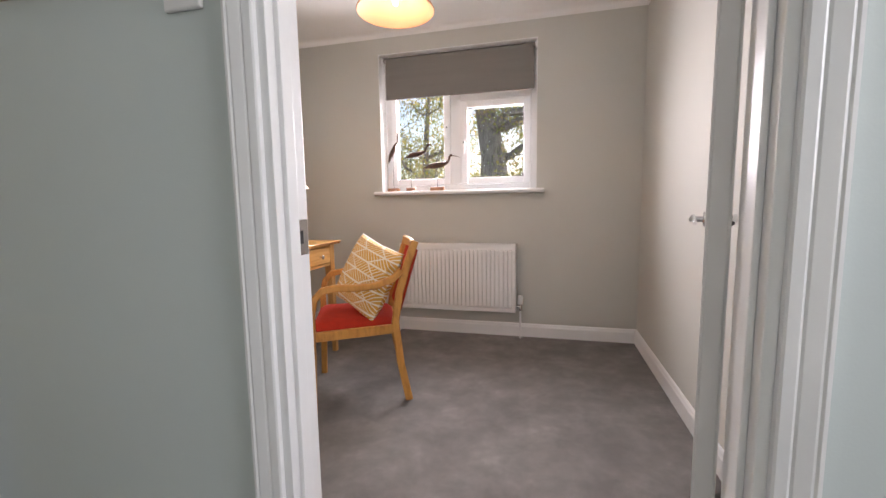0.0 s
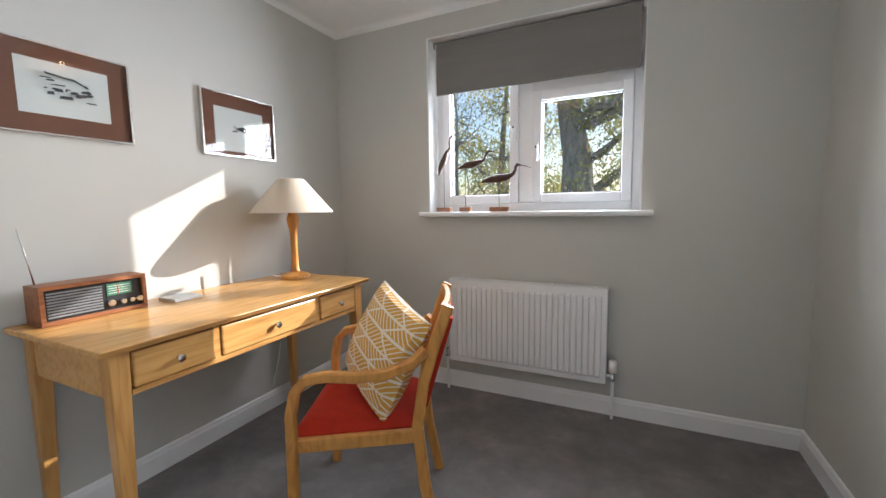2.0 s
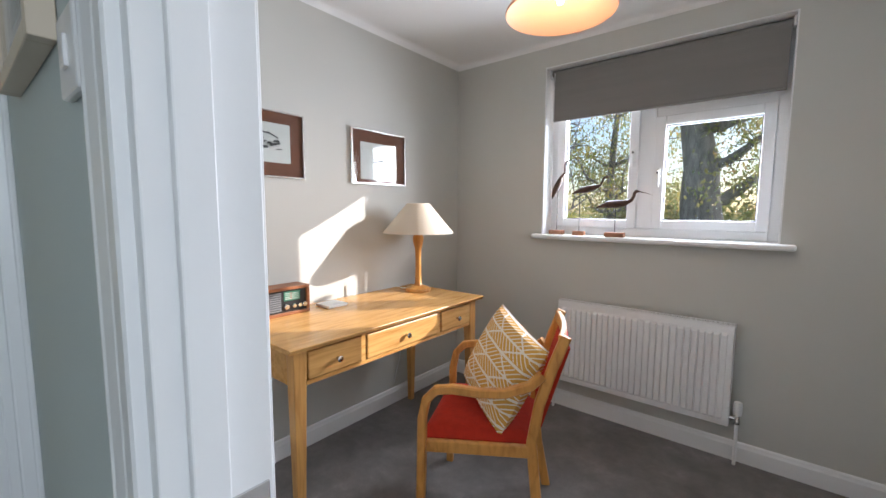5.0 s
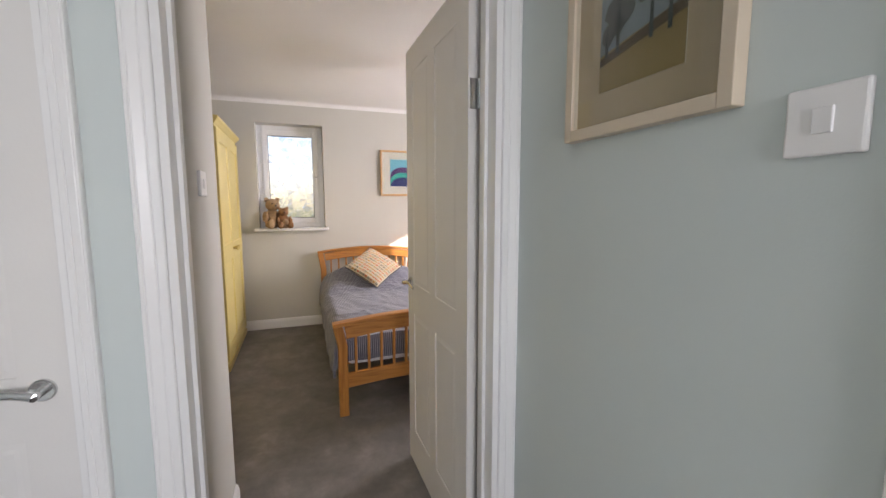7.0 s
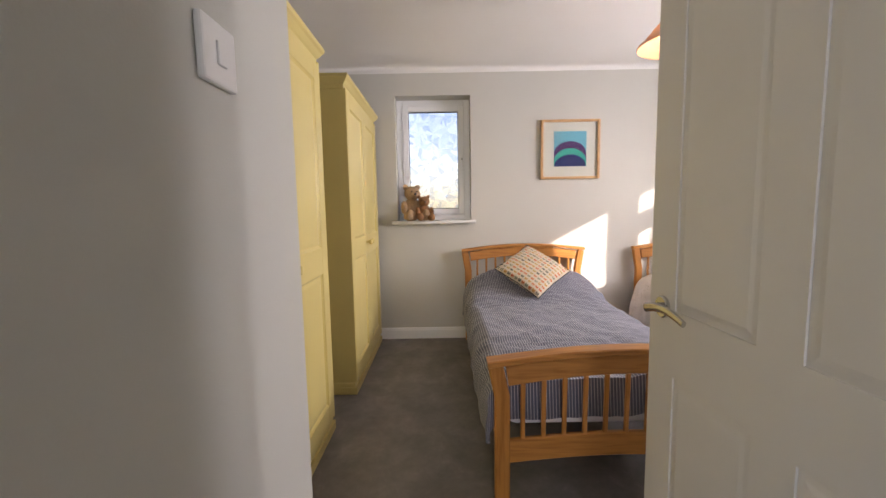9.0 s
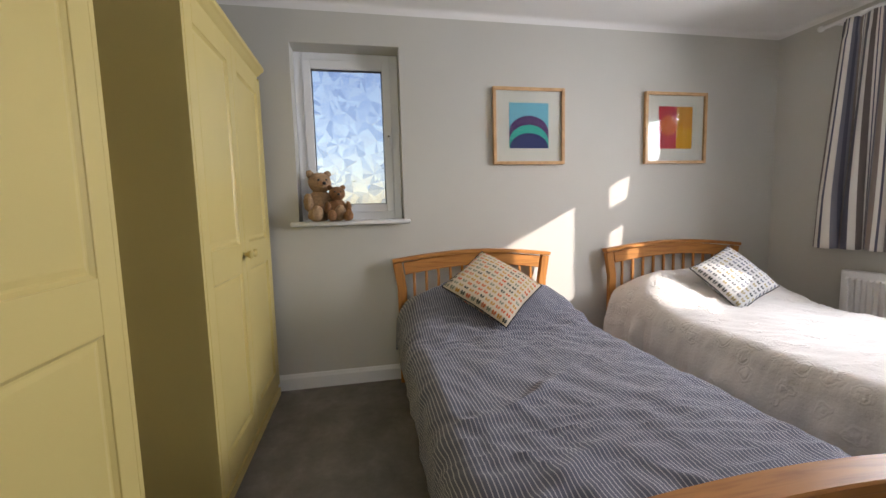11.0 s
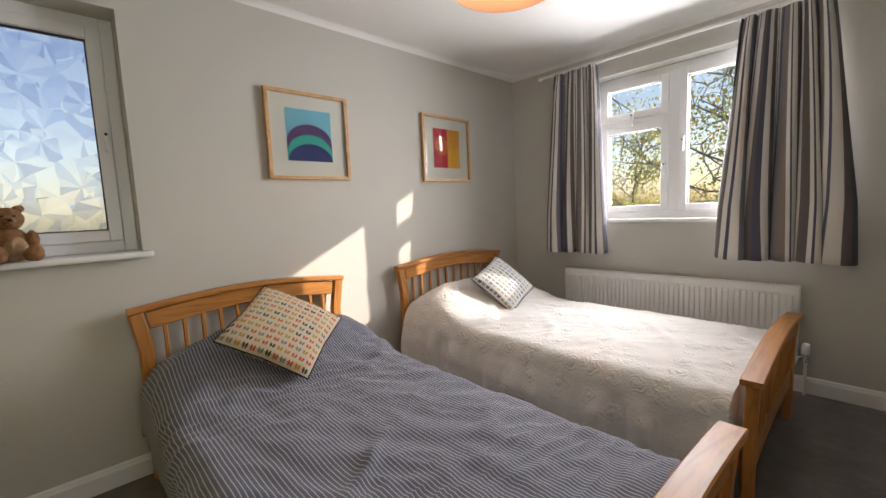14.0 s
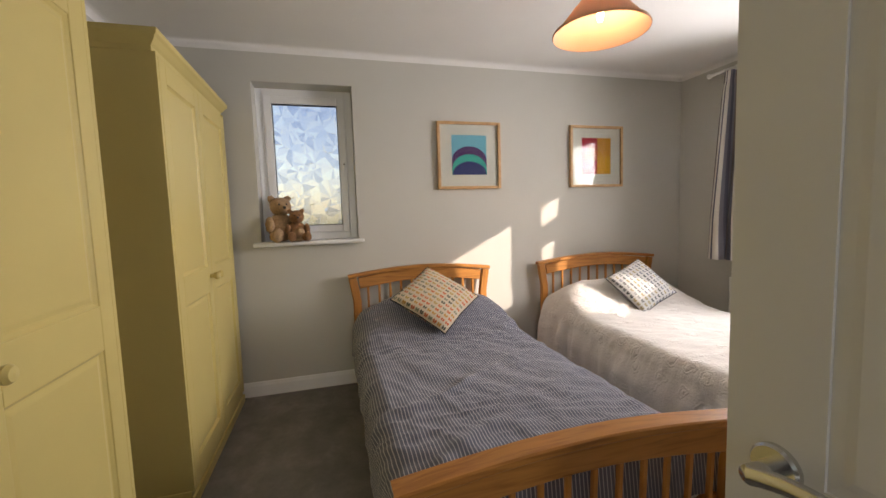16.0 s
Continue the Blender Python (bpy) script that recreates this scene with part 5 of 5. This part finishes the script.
    on("navy_arch", dome(0.49, 0.0, 0.34), colour("print_navy", (0.02, 0.03, 0.14)), 4)


def art_sun(on):
    red, amber, orange = colour("print_red", (0.55, 0.03, 0.045)), colour("print_amber", (0.75, 0.36, 0.02)), colour("print_orange", (0.7, 0.14, 0.03))
    on("red_block", [(0, 0), (0.53, 0), (0.53, 1), (0, 1)], red, 1)
    on("amber_block", [(0.53, 0), (1, 0), (1, 0.5), (0.53, 0.5)], amber, 1)
    on("amber_block", [(0.53, 0.5), (1, 0.5), (1, 1), (0.53, 1)], colour("print_gold", (0.68, 0.28, 0.02)), 1)
    on("sun_disc", [(0.3 + 0.25 * math.cos(a * 0.2618), 0.55 + 0.24 * math.sin(a * 0.2618)) for a in range(24)], orange, 2)


def art_ink(seed, kind):
    def draw(on):
        rng = random.Random(seed)
        for i in range(30 if kind == "sheds" else 14):
            if kind == "sheds":
                u, v, a, b = rng.uniform(0.26, 0.78), rng.gauss(0.5, 0.1), rng.uniform(0.01, 0.07), rng.uniform(0.01, 0.035)
            else:
                u, v, a, b = 0.5 + rng.gauss(0, 0.07), 0.56 + rng.gauss(0, 0.035), rng.uniform(0.02, 0.07), rng.uniform(0.015, 0.035)
            on("brush_stroke", [(u - a, v - b), (u + a, v - b * rng.uniform(0.3, 1)), (u + a * 0.8, v + b), (u - a * 0.7, v + b * rng.uniform(0.4, 1))], INK, i + 1)
        if kind == "sheds":
            on("roof_line", [(0.26, 0.78), (0.6, 0.72), (0.74, 0.62), (0.72, 0.6), (0.58, 0.69), (0.27, 0.74)], INK, 32)
    return draw


def art_trees(on):
    on("sky_wash", [(0, 0.28), (1, 0.42), (1, 1), (0, 1)], colour("print_grey_sky", (0.22, 0.26, 0.28)), 1)
    on("field", [(0, 0), (1, 0), (1, 0.42), (0, 0.28)], colour("print_ochre_field", (0.28, 0.19, 0.07)), 1)
    on("dark_hedge", [(0, 0.2), (1, 0.34), (1, 0.42), (0, 0.26)], colour("print_umber", (0.09, 0.06, 0.03)), 2)
    ink = colour("print_tree_dark", (0.035, 0.045, 0.04))
    for cx, cy, r, lay in ((0.26, 0.55, 0.2, 3), (0.66, 0.72, 0.3, 4), (0.12, 0.42, 0.11, 5), (0.86, 0.82, 0.2, 6)):
        rng = random.Random(int(cx * 100))
        on("tree_crown", [(min(1, max(0, cx + r * rng.uniform(0.7, 1.05) * math.cos(a * 0.35))), min(1, max(0.2, cy + r * 0.8 * rng.uniform(0.7, 1.05) * math.sin(a * 0.35)))) for a in range(18)], colour("print_tree_grey", (0.07, 0.08, 0.075)), lay)
        on("tree_trunk", [(cx - 0.02, 0.25), (cx + 0.025, 0.25), (cx + 0.012, cy + r * 0.4), (cx - 0.01, cy + r * 0.4)], ink, lay + 6)


picture("framed_picture", (SX0, 1.437, 1.5), (0, 1, 0), (0, 0, 1), (1, 0, 0), 0.43, 0.33, 0.008, 0.022, SILVER, MAT_BROWN, "ink sketch of sheds in a thin silver frame, brown mount", art_ink(2, "sheds"), (0.075, 0.075, 0.075, 0.06))
picture("framed_picture", (SX0, 2.18, 1.5), (0, 1, 0), (0, 0, 1), (1, 0, 0), 0.45, 0.33, 0.008, 0.022, SILVER, MAT_BROWN, "small ink landscape in a thin silver frame, brown mount", art_ink(7, "tree"), (0.075, 0.03, 0.075, 0.075))
picture("framed_picture", (BX0, 1.01, 1.505), (0, 1, 0), (0, 0, 1), (1, 0, 0), 0.545, 0.54, 0.022, 0.03, FRAME_OAK, MAT_CREAM, "blue and teal arch print in an oak frame", art_hill, (0.122, 0.115, 0.122, 0.105))
picture("framed_picture", (BX0, 2.222, 1.505), (0, 1, 0), (0, 0, 1), (1, 0, 0), 0.545, 0.54, 0.022, 0.03, FRAME_OAK, MAT_CREAM, "red and amber block print in an oak frame", art_sun, (0.122, 0.115, 0.122, 0.105))
picture("framed_picture", (-1.141, 0.75, 1.55), (1, 0, 0), (0, 0, 1), (0, -1, 0), 0.415, 0.48, 0.026, 0.03, CHAMPAGNE, MAT_TAN, "painting of bare trees in a champagne frame, tan mount", art_trees, (0.1, 0.095, 0.1, 0.11))


def light_switch(o, ax, out, label):
    o, ax, out = Vector(o), Vector(ax), Vector(out)
    e = thing("light_switch", o, label, "light switch")

    def slab(u0, v0, u1, v1, d0, d1, bevel):
        p, q = o + ax * u0 + out * d0 + Vector((0, 0, v0)), o + ax * u1 + out * d1 + Vector((0, 0, v1))
        return one_box(tuple(min(a, b) for a, b in zip(p, q)), tuple(max(a, b) for a, b in zip(p, q)), bevel)

    part("plate", slab(0, 0, 0.09, 0.09, 0.0, 0.012, 0.004), SWITCH_WHITE, e)
    part("rocker", slab(0.033, 0.028, 0.057, 0.062, 0.011, 0.016, 0.002), SWITCH_WHITE, e)


light_switch((-0.663, 0.75, 1.463), (1, 0, 0), (0, -1, 0), "white square single light switch on the hall wall")
light_switch((-1.975, -0.238, 1.43), (1, 0, 0), (0, 1, 0), "white square single light switch in the bedroom")


# ---- bedroom: wardrobes ----
def wardrobe(x0, x1, front, label):
    """A painted two-door wardrobe with plinth, cornice, panelled doors and turned knobs."""
    back, h = BY0 + 0.01, 2.1
    e = thing("wardrobe", ((x0 + x1) / 2, (front + back) / 2, 0), label, "wardrobe", "painted wardrobes")
    part("side_panel", one_box((x0, back, 0.08), (x0 + 0.02, front - 0.001, h - 0.08), 0.001), YELLOW_PAINT, e)
    part("side_panel", one_box((x1 - 0.02, back, 0.08), (x1, front - 0.001, h - 0.08), 0.001), YELLOW_PAINT, e)
    part("back_panel", one_box((x0 + 0.02, back, 0.08), (x1 - 0.02, back + 0.008, h - 0.08)), YELLOW_PAINT, e)
    part("top_panel", one_box((x0, back, h - 0.08), (x1, front - 0.022, h - 0.06)), YELLOW_PAINT, e)
    bm = bmesh.new()
    prof = [(0.0, h - 0.085), (0.006, h - 0.08), (0.006, h - 0.06), (0.016, h - 0.05), (0.03, h - 0.03), (0.04, h - 0.02), (0.042, h), (-0.02, h)]
    path = [(x0, back, -1, 0), (x0, front - 0.02, -1, 1), (x1, front - 0.02, 1, 1), (x1, back, 1, 0)]
    rings = [[bm.verts.new((px + sx * d, py + sy * d, z)) for d, z in prof] for px, py, sx, sy in path]
    for r, q in zip(rings, rings[1:]):
        for j in range(len(prof) - 1):
            bm.faces.new((r[j], r[j + 1], q[j + 1], q[j]))
    part("cornice", bm, YELLOW_PAINT, e, "moulded cornice")
    part("plinth", boxes(((x0 - 0.006, back, 0.0), (x1 + 0.006, front - 0.012, 0.08)), ((x0 - 0.012, back, 0.0), (x1 + 0.012, front, 0.05)), bevel=0.003), YELLOW_PAINT, e)
    mid = (x0 + x1) / 2
    for a, b, kx in ((x0 + 0.0215, mid - 0.0015, mid - 0.04), (mid + 0.0015, x1 - 0.0215, mid + 0.04)):
        z0, z1, st = 0.09, h - 0.095, 0.075
        split0, split1 = 0.915, 1.055
        d = part("door", boxes(((a, front - 0.02, z0), (a + st, front, z1)), ((b - st, front - 0.02, z0), (b, front, z1)), ((a + st, front - 0.02, z0), (b - st, front, z0 + 0.1)), ((a + st, front - 0.02, split0), (b - st, front, split1)), ((a + st, front - 0.02, z1 - 0.09), (b - st, front, z1)), bevel=0.0025), YELLOW_PAINT, e)
        for p0, p1 in ((z0 + 0.1, split0), (split1, z1 - 0.09)):
            bm = bmesh.new()
            u0, u1 = a + st, b - st
            lev = [(0.0, -0.004), (0.01, -0.012), (0.016, -0.012), (0.03, -0.009)]
            rings = [[bm.verts.new(p) for p in ((u0 + d1, front + y, p0 + d1), (u1 - d1, front + y, p0 + d1), (u1 - d1, front + y, p1 - d1), (u0 + d1, front + y, p1 - d1))] for d1, y in lev]
            for r, q in zip(rings, rings[1:]):
                for j in range(4):
                    bm.faces.new((r[j], r[(j + 1) % 4], q[(j + 1) % 4], q[j]))
            bm.faces.new(rings[-1])
            part("panel", bm, YELLOW_PAINT, d)
        part("knob", lathe(bmesh.new(), [(0.0, 0.0), (0.012, 0.0), (0.009, 0.012), (0.013, 0.02), (0.021, 0.03), (0.022, 0.038), (0.016, 0.047), (0.0, 0.05)], (kx, front, 1.0), 20, ALONG_Y), YELLOW_PAINT, d, "turned round knob", True)


wardrobe(-3.515, -2.365, -0.545, "muted yellow painted two-door wardrobe near the doorway")
wardrobe(-5.06, -3.95, -0.51, "muted yellow painted two-door wardrobe by the narrow window")


# ---- beds ----
def arched(y0, y1, x, z_end, rise, w, h, n=16):
    pts = []
    for i in range(n + 1):
        u = i / n
        pts.append((x, y0 + (y1 - y0) * u, z_end + rise * math.sin(math.pi * u)))
    return bar(bmesh.new(), pts, w, h)


def bed(y0, y1, fx, foot_top, label):
    """An oak slatted single bed: posts flaring to curved caps, spindles, rails."""
    hx = -5.06
    e = thing("bed", ((hx + fx) / 2, (y0 + y1) / 2, 0), label, "bed", "single beds")
    p0, p1 = y0 + 0.06, y1 - 0.06
    for x, top, dirn, name in ((hx, 0.83, 0, "headboard"), (fx, foot_top, 1, "footboard")):
        for py, s in ((p0, -1), (p1, 1)):
            lean = 0.012 * dirn
            pts = [(x, py, 0.002), (x, py, top * 0.55), (x + lean * 0.4, py, top * 0.8), (x + lean, py + s * 0.028, top + 0.012)]
            part("post", bar(bmesh.new(), pts, 0.062, 0.042), OAK_Z, e, "", True)
        xx = x + 0.012 * dirn
        part("cap_rail", arched(y0, y1, xx, top + 0.025, 0.045, 0.075 if dirn else 0.06, 0.026), OAK_Y, e, "gently arched oak cap", True)
        part("upper_rail", arched(p0 + 0.02, p1 - 0.02, xx, top - 0.03, 0.045, 0.022, 0.085), OAK_Y, e, "", True)
        low = 0.36 if not dirn else 0.24
        part("lower_rail", arched(p0 + 0.02, p1 - 0.02, x, low, 0.03, 0.024, 0.1), OAK_Y, e, "", True)
        n = 11
        for i in range(n):
            py = p0 + (p1 - p0) * (i + 1) / (n + 1)
            part("spindle", bar(bmesh.new(), [(x, py, low + 0.04), (xx, py, top - 0.03)], 0.018, 0.016), OAK_Z, e)
    for py in (p0 - 0.0, p1 + 0.0):
        part("side_rail", one_box((hx + 0.02, py - 0.012, 0.22), (fx - 0.02, py + 0.012, 0.34), 0.003), OAK_X, e)
    for i in range(9):
        sx = hx + 0.2 + i * 0.22
        part("slat", one_box((sx, p0 + 0.012, 0.3), (sx + 0.07, p1 - 0.012, 0.318)), OAK_Y, e)
    for s, yy in ((-1, p0), (1, p1)):
        for k in range(2):
            part("bolt_plug", lathe(bmesh.new(), [(0.0, 0.0), (0.008, 0.0), (0.008, 0.002), (0.0, 0.002)], (hx - 0.0, yy, 0.74 + 0.03 * k), 10, Matrix.Rotation(radians(90), 3, "Y")), TEAK, e)
    return e


bed(0.262, 1.405, -2.9, 0.6, "oak single bed with slatted ends and blue striped duvet")
bed(1.86, 3.06, -2.93, 0.565, "oak single bed with slatted ends and white bedspread")


def mattress(y0, y1, foot):
    e = thing("mattress", (-3.98, (y0 + y1) / 2, 0.318), "white mattress on the slatted bed base", "mattress")
    part("core", one_box((-5.0, y0, 0.319), (foot, y1, 0.44), 0.03), SHEET, e, "", True)


mattress(0.36, 1.31, -2.95)
mattress(1.96, 2.96, -2.98)


def cover(name, y0, y1, top, hem, bulge, material, label, category, seed, wrinkle, folds, over, xb):
    """A cloth laid over a bed: flat top with wrinkles, raised over the pillow at the head, hanging sides with folds."""
    e = thing(name, (-3.95, (y0 + y1) / 2, top), label, category)
    bm = bmesh.new()
    uvl = bm.loops.layers.uv.new("UVMap")
    xa, nx = -5.0, 150
    w = y1 - y0
    r = 0.085
    flat = w - 2 * r
    drop = top - hem
    total = flat + math.pi * r + 2 * (drop - r)
    ns = 110
    grid = []
    for i in range(nx + 1):
        u = i / nx
        x = xa + (xb - xa) * u
        k = math.exp(-((x + 4.8) / 0.27) ** 2)
        row = []
        for j in range(ns + 1):
            s = total * j / ns - total / 2
            a = abs(s)
            sg = 1 if s > 0 else -1
            if a < flat / 2:
                y, z, nrm = a, 0.0, Vector((0, 0, 1))
                side = 0.0
            elif a < flat / 2 + math.pi * r / 2:
                t = (a - flat / 2) / r
                y, z = flat / 2 + r * math.sin(t), r * (math.cos(t) - 1)
                nrm, side = Vector((0, sg * math.sin(t), math.cos(t))), 0.0
            else:
                d = a - flat / 2 - math.pi * r / 2
                y, z, nrm, side = flat / 2 + r, -r - d, Vector((0, sg, 0)), min(1.0, d / 0.12)
            prof = max(0.0, 1 - (a / (flat / 2 + 0.1)) ** 4) if a < flat / 2 + 0.1 else 0.0
            lift = bulge * k * (0.25 + 0.75 * prof) + 0.018 * prof
            p = Vector((x, (y0 + y1) / 2 + sg * y, top + z + lift))
            # long soft wrinkles running across on the slant
            q = Vector((x * 2.2 + sg * a * 1.6, s * 5.5 - x * 3.0, seed))
            wr = (noise.noise(q) * 0.6 + (1 - abs(noise.noise(q * 1.9))) * 0.55 - 0.3) * wrinkle
            q2 = Vector((x * 4.5 + s * 4.0, s * 3.0 - x * 16.0, seed + 7))
            wr += max(0.0, 0.55 - abs(noise.noise(q2)) * 2.2) * wrinkle * 0.75 * (0.5 + noise.noise(Vector((x * 1.7, s * 2.3, seed + 2))))
            wr += noise.noise(Vector((x * 9, s * 8, seed + 5))) * wrinkle * 0.1
            # narrow creases fanning on the slant from the pillow
            lean = x * 15.0 + s * 9.0 + 2.6 * noise.noise(Vector((x * 1.6, s * 1.9, seed + 9)))
            ridge = max(0.0, math.cos(lean)) ** 6 * max(0.0, noise.noise(Vector((x * 1.1 + 3, s * 2.4, seed + 1))) + 0.35)
            wr += ridge * wrinkle * 1.1
            wr *= 1 - 0.6 * side
            fold = side * folds * (0.6 + 0.8 * noise.noise(Vector((x * 2.3, sg, seed)))) * (math.sin(x * 17 + 2.2 * math.sin(x * 5.1 + seed)) + 0.5 * math.sin(x * 37 + seed))
            p += nrm * (wr + max(-0.014, fold))
            if side:
                p.z += 0.02 * side * noise.noise(Vector((x * 3, seed, sg)))
                p.y += sg * over * side * (1 + 0.4 * math.sin(x * 4 + seed))
            if i == 0:
                p.z = min(p.z, top + 0.4)
            row.append(bm.verts.new(p))
        grid.append(row)
    for i in range(nx):
        for j in range(ns):
            f = bm.faces.new((grid[i][j], grid[i + 1][j], grid[i + 1][j + 1], grid[i][j + 1]))
            for l, (a, b) in zip(f.loops, ((i, j), (i + 1, j), (i + 1, j + 1), (i, j + 1))):
                l[uvl].uv = (total * b / ns, (xb - xa) * a / nx)
    # turn both ends down
    for i, dx in ((0, -0.015), (nx, 0.02)):
        low = [bm.verts.new((v.co.x + dx, v.co.y, max(hem, min(v.co.z, v.co.z - 0.16 if v.co.z > hem + 0.18 else hem)))) for v in grid[i]]
        for j in range(ns):
            f = bm.faces.new((grid[i][j], grid[i][j + 1], low[j + 1], low[j]))
            for l, (b, dv) in zip(f.loops, ((j, 0), (j + 1, 0), (j + 1, 0.16), (j, 0.16))):
                l[uvl].uv = (total * b / ns, dv)
    ob = part("cloth", bm, material, e, "", True)
    sol = ob.modifiers.new("thickness", "SOLIDIFY")
    sol.thickness, sol.offset = 0.008, -1
    return e


cover("duvet", 0.275, 1.39, 0.5, 0.25, 0.19, DUVET, "rumpled navy and white pinstripe duvet on the bed", "duvet", 3.0, 0.024, 0.006, 0.012, -2.955)
cover("bedspread", 1.86, 3.03, 0.5, 0.1, 0.2, WHITE_SPREAD, "white embroidered bedspread draped to the floor over the bed", "bedspread", 11.0, 0.013, 0.036, 0.03, -2.985)

for py, lab in ((0.835, "white pillow under the striped duvet"), (2.45, "white pillow under the white bedspread")):
    cushion("pillow", pose(-4.78, py, 0.56, 0, 0, 0) @ Matrix.Diagonal((0.8, 1.3, 1, 1)), 0.5, 0.16, SHEET, lab)

cushion("cushion", pose(-4.59, 0.82, 0.735, 0, 36, 4) @ pose(0, 0, 0, 0, 0, 40), 0.44, 0.13, PRINT_A, "cream cushion with orange and grey leaf print, black piping", PIPING)
cushion("cushion", pose(-4.53, 2.46, 0.7, 0, 46, -12) @ pose(0, 0, 0, 0, 0, 28), 0.38, 0.12, PRINT_B, "white cushion with grey leaf print, black piping", PIPING)


# ---- curtains ----
rod = thing("curtain_pole", (-3.72, 3.33, 2.4), "white curtain pole on brackets above the window", "curtain pole")
part("pole", tube(bmesh.new(), [(-4.72, 3.34, 2.4), (-2.55, 3.34, 2.4)], 0.013, 14), GLOSS_WHITE, rod, "", True)
for fx in (-4.74, -2.53):
    bm = bmesh.new()
    ball(bm, (fx, 3.34, 2.4), 0.022)
    part("finial", bm, GLOSS_WHITE, rod, "", True)
for fx in (-4.64, -2.62):
    part("bracket", one_box((fx - 0.01, 3.34, 2.385), (fx + 0.01, 3.45, 2.415), 0.003), GLOSS_WHITE, rod)


def curtain(top0, top1, low0, low1, z0, z1, waves, seed, label):
    """A gathered curtain with pleated heading, flaring slightly to its hem."""
    e = thing("curtain", ((low0 + low1) / 2, 3.33, z1), label, "curtain", "striped curtains")
    bm = bmesh.new()
    uvl = bm.loops.layers.uv.new("UVMap")
    rng = random.Random(seed)
    ph = [rng.uniform(-0.6, 0.6) for _ in range(8)]
    nu, nz = waves * 14, 34
    cloth = (low1 - low0) * 2.0
    grid = []
    for j in range(nz + 1):
        v = j / nz
        z = z1 - (z1 - z0) * v
        row = []
        for i in range(nu + 1):
            u = i / nu
            f = min(1.0, v * 1.3) ** 0.8
            x = (top0 + (top1 - top0) * u) * (1 - f) + (low0 + (low1 - low0) * u) * f
            a = 2 * math.pi * waves * u + ph[0] + 0.9 * math.sin(2 * math.pi * u * 1.3 + ph[1]) + 0.35 * v * math.sin(5 * u + ph[2])
            amp = (0.022 if v < 0.06 else 0.03 + 0.036 * v) * (0.8 + 0.4 * math.sin(7 * u + ph[3]))
            a += 0.5 * math.sin(3.1 * v + 9 * u + ph[4])
            y = 3.325 + amp * math.sin(a) - 0.012 * v
            x += 0.6 * amp * math.cos(a + 0.5) * (0.4 + v)
            row.append(bm.verts.new((x, y, z + (0.004 * math.sin(a) if j == nz else 0))))
        grid.append(row)
    for j in range(nz):
        for i in range(nu):
            f = bm.faces.new((grid[j][i], grid[j][i + 1], grid[j + 1][i + 1], grid[j + 1][i]))
            for l, (a, b) in zip(f.loops, ((i, j), (i + 1, j), (i + 1, j + 1), (i, j + 1))):
                l[uvl].uv = (cloth * a / nu, b / nz)
    ob = part("cloth", bm, CURTAIN, e, "", True)
    sol = ob.modifiers.new("thickness", "SOLIDIFY")
    sol.thickness = 0.003
    n = waves + 1
    for i in range(n):
        x = top0 + (top1 - top0) * i / (n - 1)
        bm = bmesh.new()
        lathe(bm, [(0.015, -0.003), (0.019, -0.003), (0.019, 0.003), (0.015, 0.003), (0.015, -0.003)], (x, 3.34, 2.397), 16, ALONG_X)
        part("ring", bm, GLOSS_WHITE, e, "", True)
    return e


curtain(-4.6, -4.21, -4.68, -4.17, 0.855, 2.385, 4, 5, "grey and white striped curtain drawn aside, short")
curtain(-3.26, -2.83, -3.36, -2.74, 0.865, 2.385, 5, 9, "wide grey and white striped curtain drawn aside, short")


# ---- bears on the sill ----
def bear(at, s, turn, fur, label):
    """A seated stuffed bear as one furry mesh."""
    bm = bmesh.new()
    for c, r, k in (((0, 0, 0.3), 0.27, (0.9, 1, 1.15)), ((0.03, 0, 0.74), 0.21, (0.95, 1.05, 0.95)), ((0.2, 0, 0.69), 0.1, (1.1, 0.95, 0.8)), ((-0.02, 0.17, 0.91), 0.075, (0.5, 1, 1)), ((-0.02, -0.17, 0.91), 0.075, (0.5, 1, 1)),
                    ((0.14, 0.27, 0.36), 0.1, (1.3, 0.85, 1.7)), ((0.14, -0.27, 0.36), 0.1, (1.3, 0.85, 1.7)), ((0.3, 0.2, 0.12), 0.12, (2.0, 1, 1)), ((0.3, -0.2, 0.12), 0.12, (2.0, 1, 1)), ((0.52, 0.22, 0.15), 0.11, (0.7, 1, 1.35)), ((0.52, -0.22, 0.15), 0.11, (0.7, 1, 1.35))):
        for v in ball(bm, c, r, k, 22):
            n = noise.noise(v.co * 26) * 0.016 + noise.noise(v.co * 60) * 0.012
            v.co += (v.co - Vector(c)).normalized() * n
    for c, r in (((0.31, 0, 0.72), 0.035), ((0.2, 0.075, 0.79), 0.024), ((0.2, -0.075, 0.79), 0.024)):
        ball(bm, c, r, (1, 1.1, 0.9), 10)
    faces = bm.faces[:]
    dark = 3 * 10 * 6
    for f in faces[-dark:]:
        f.material_index = 1
    bm.transform(Matrix.Translation(at) @ Matrix.Rotation(radians(turn), 4, "Z") @ Matrix.Scale(s, 4))
    ob = part("teddy_bear", bm, fur, None, "", True)
    ob.data.materials.append(BLACK)
    return tagged(ob, label, "teddy bear", "bears on the sill")


bear((-5.19, -0.2, 1.142), 0.345, 22, BEAR_TAN, "sandy mohair teddy bear seated on the window sill")
bear((-5.12, -0.085, 1.142), 0.24, 12, BEAR_BROWN, "small ginger teddy bear leaning on the larger one")
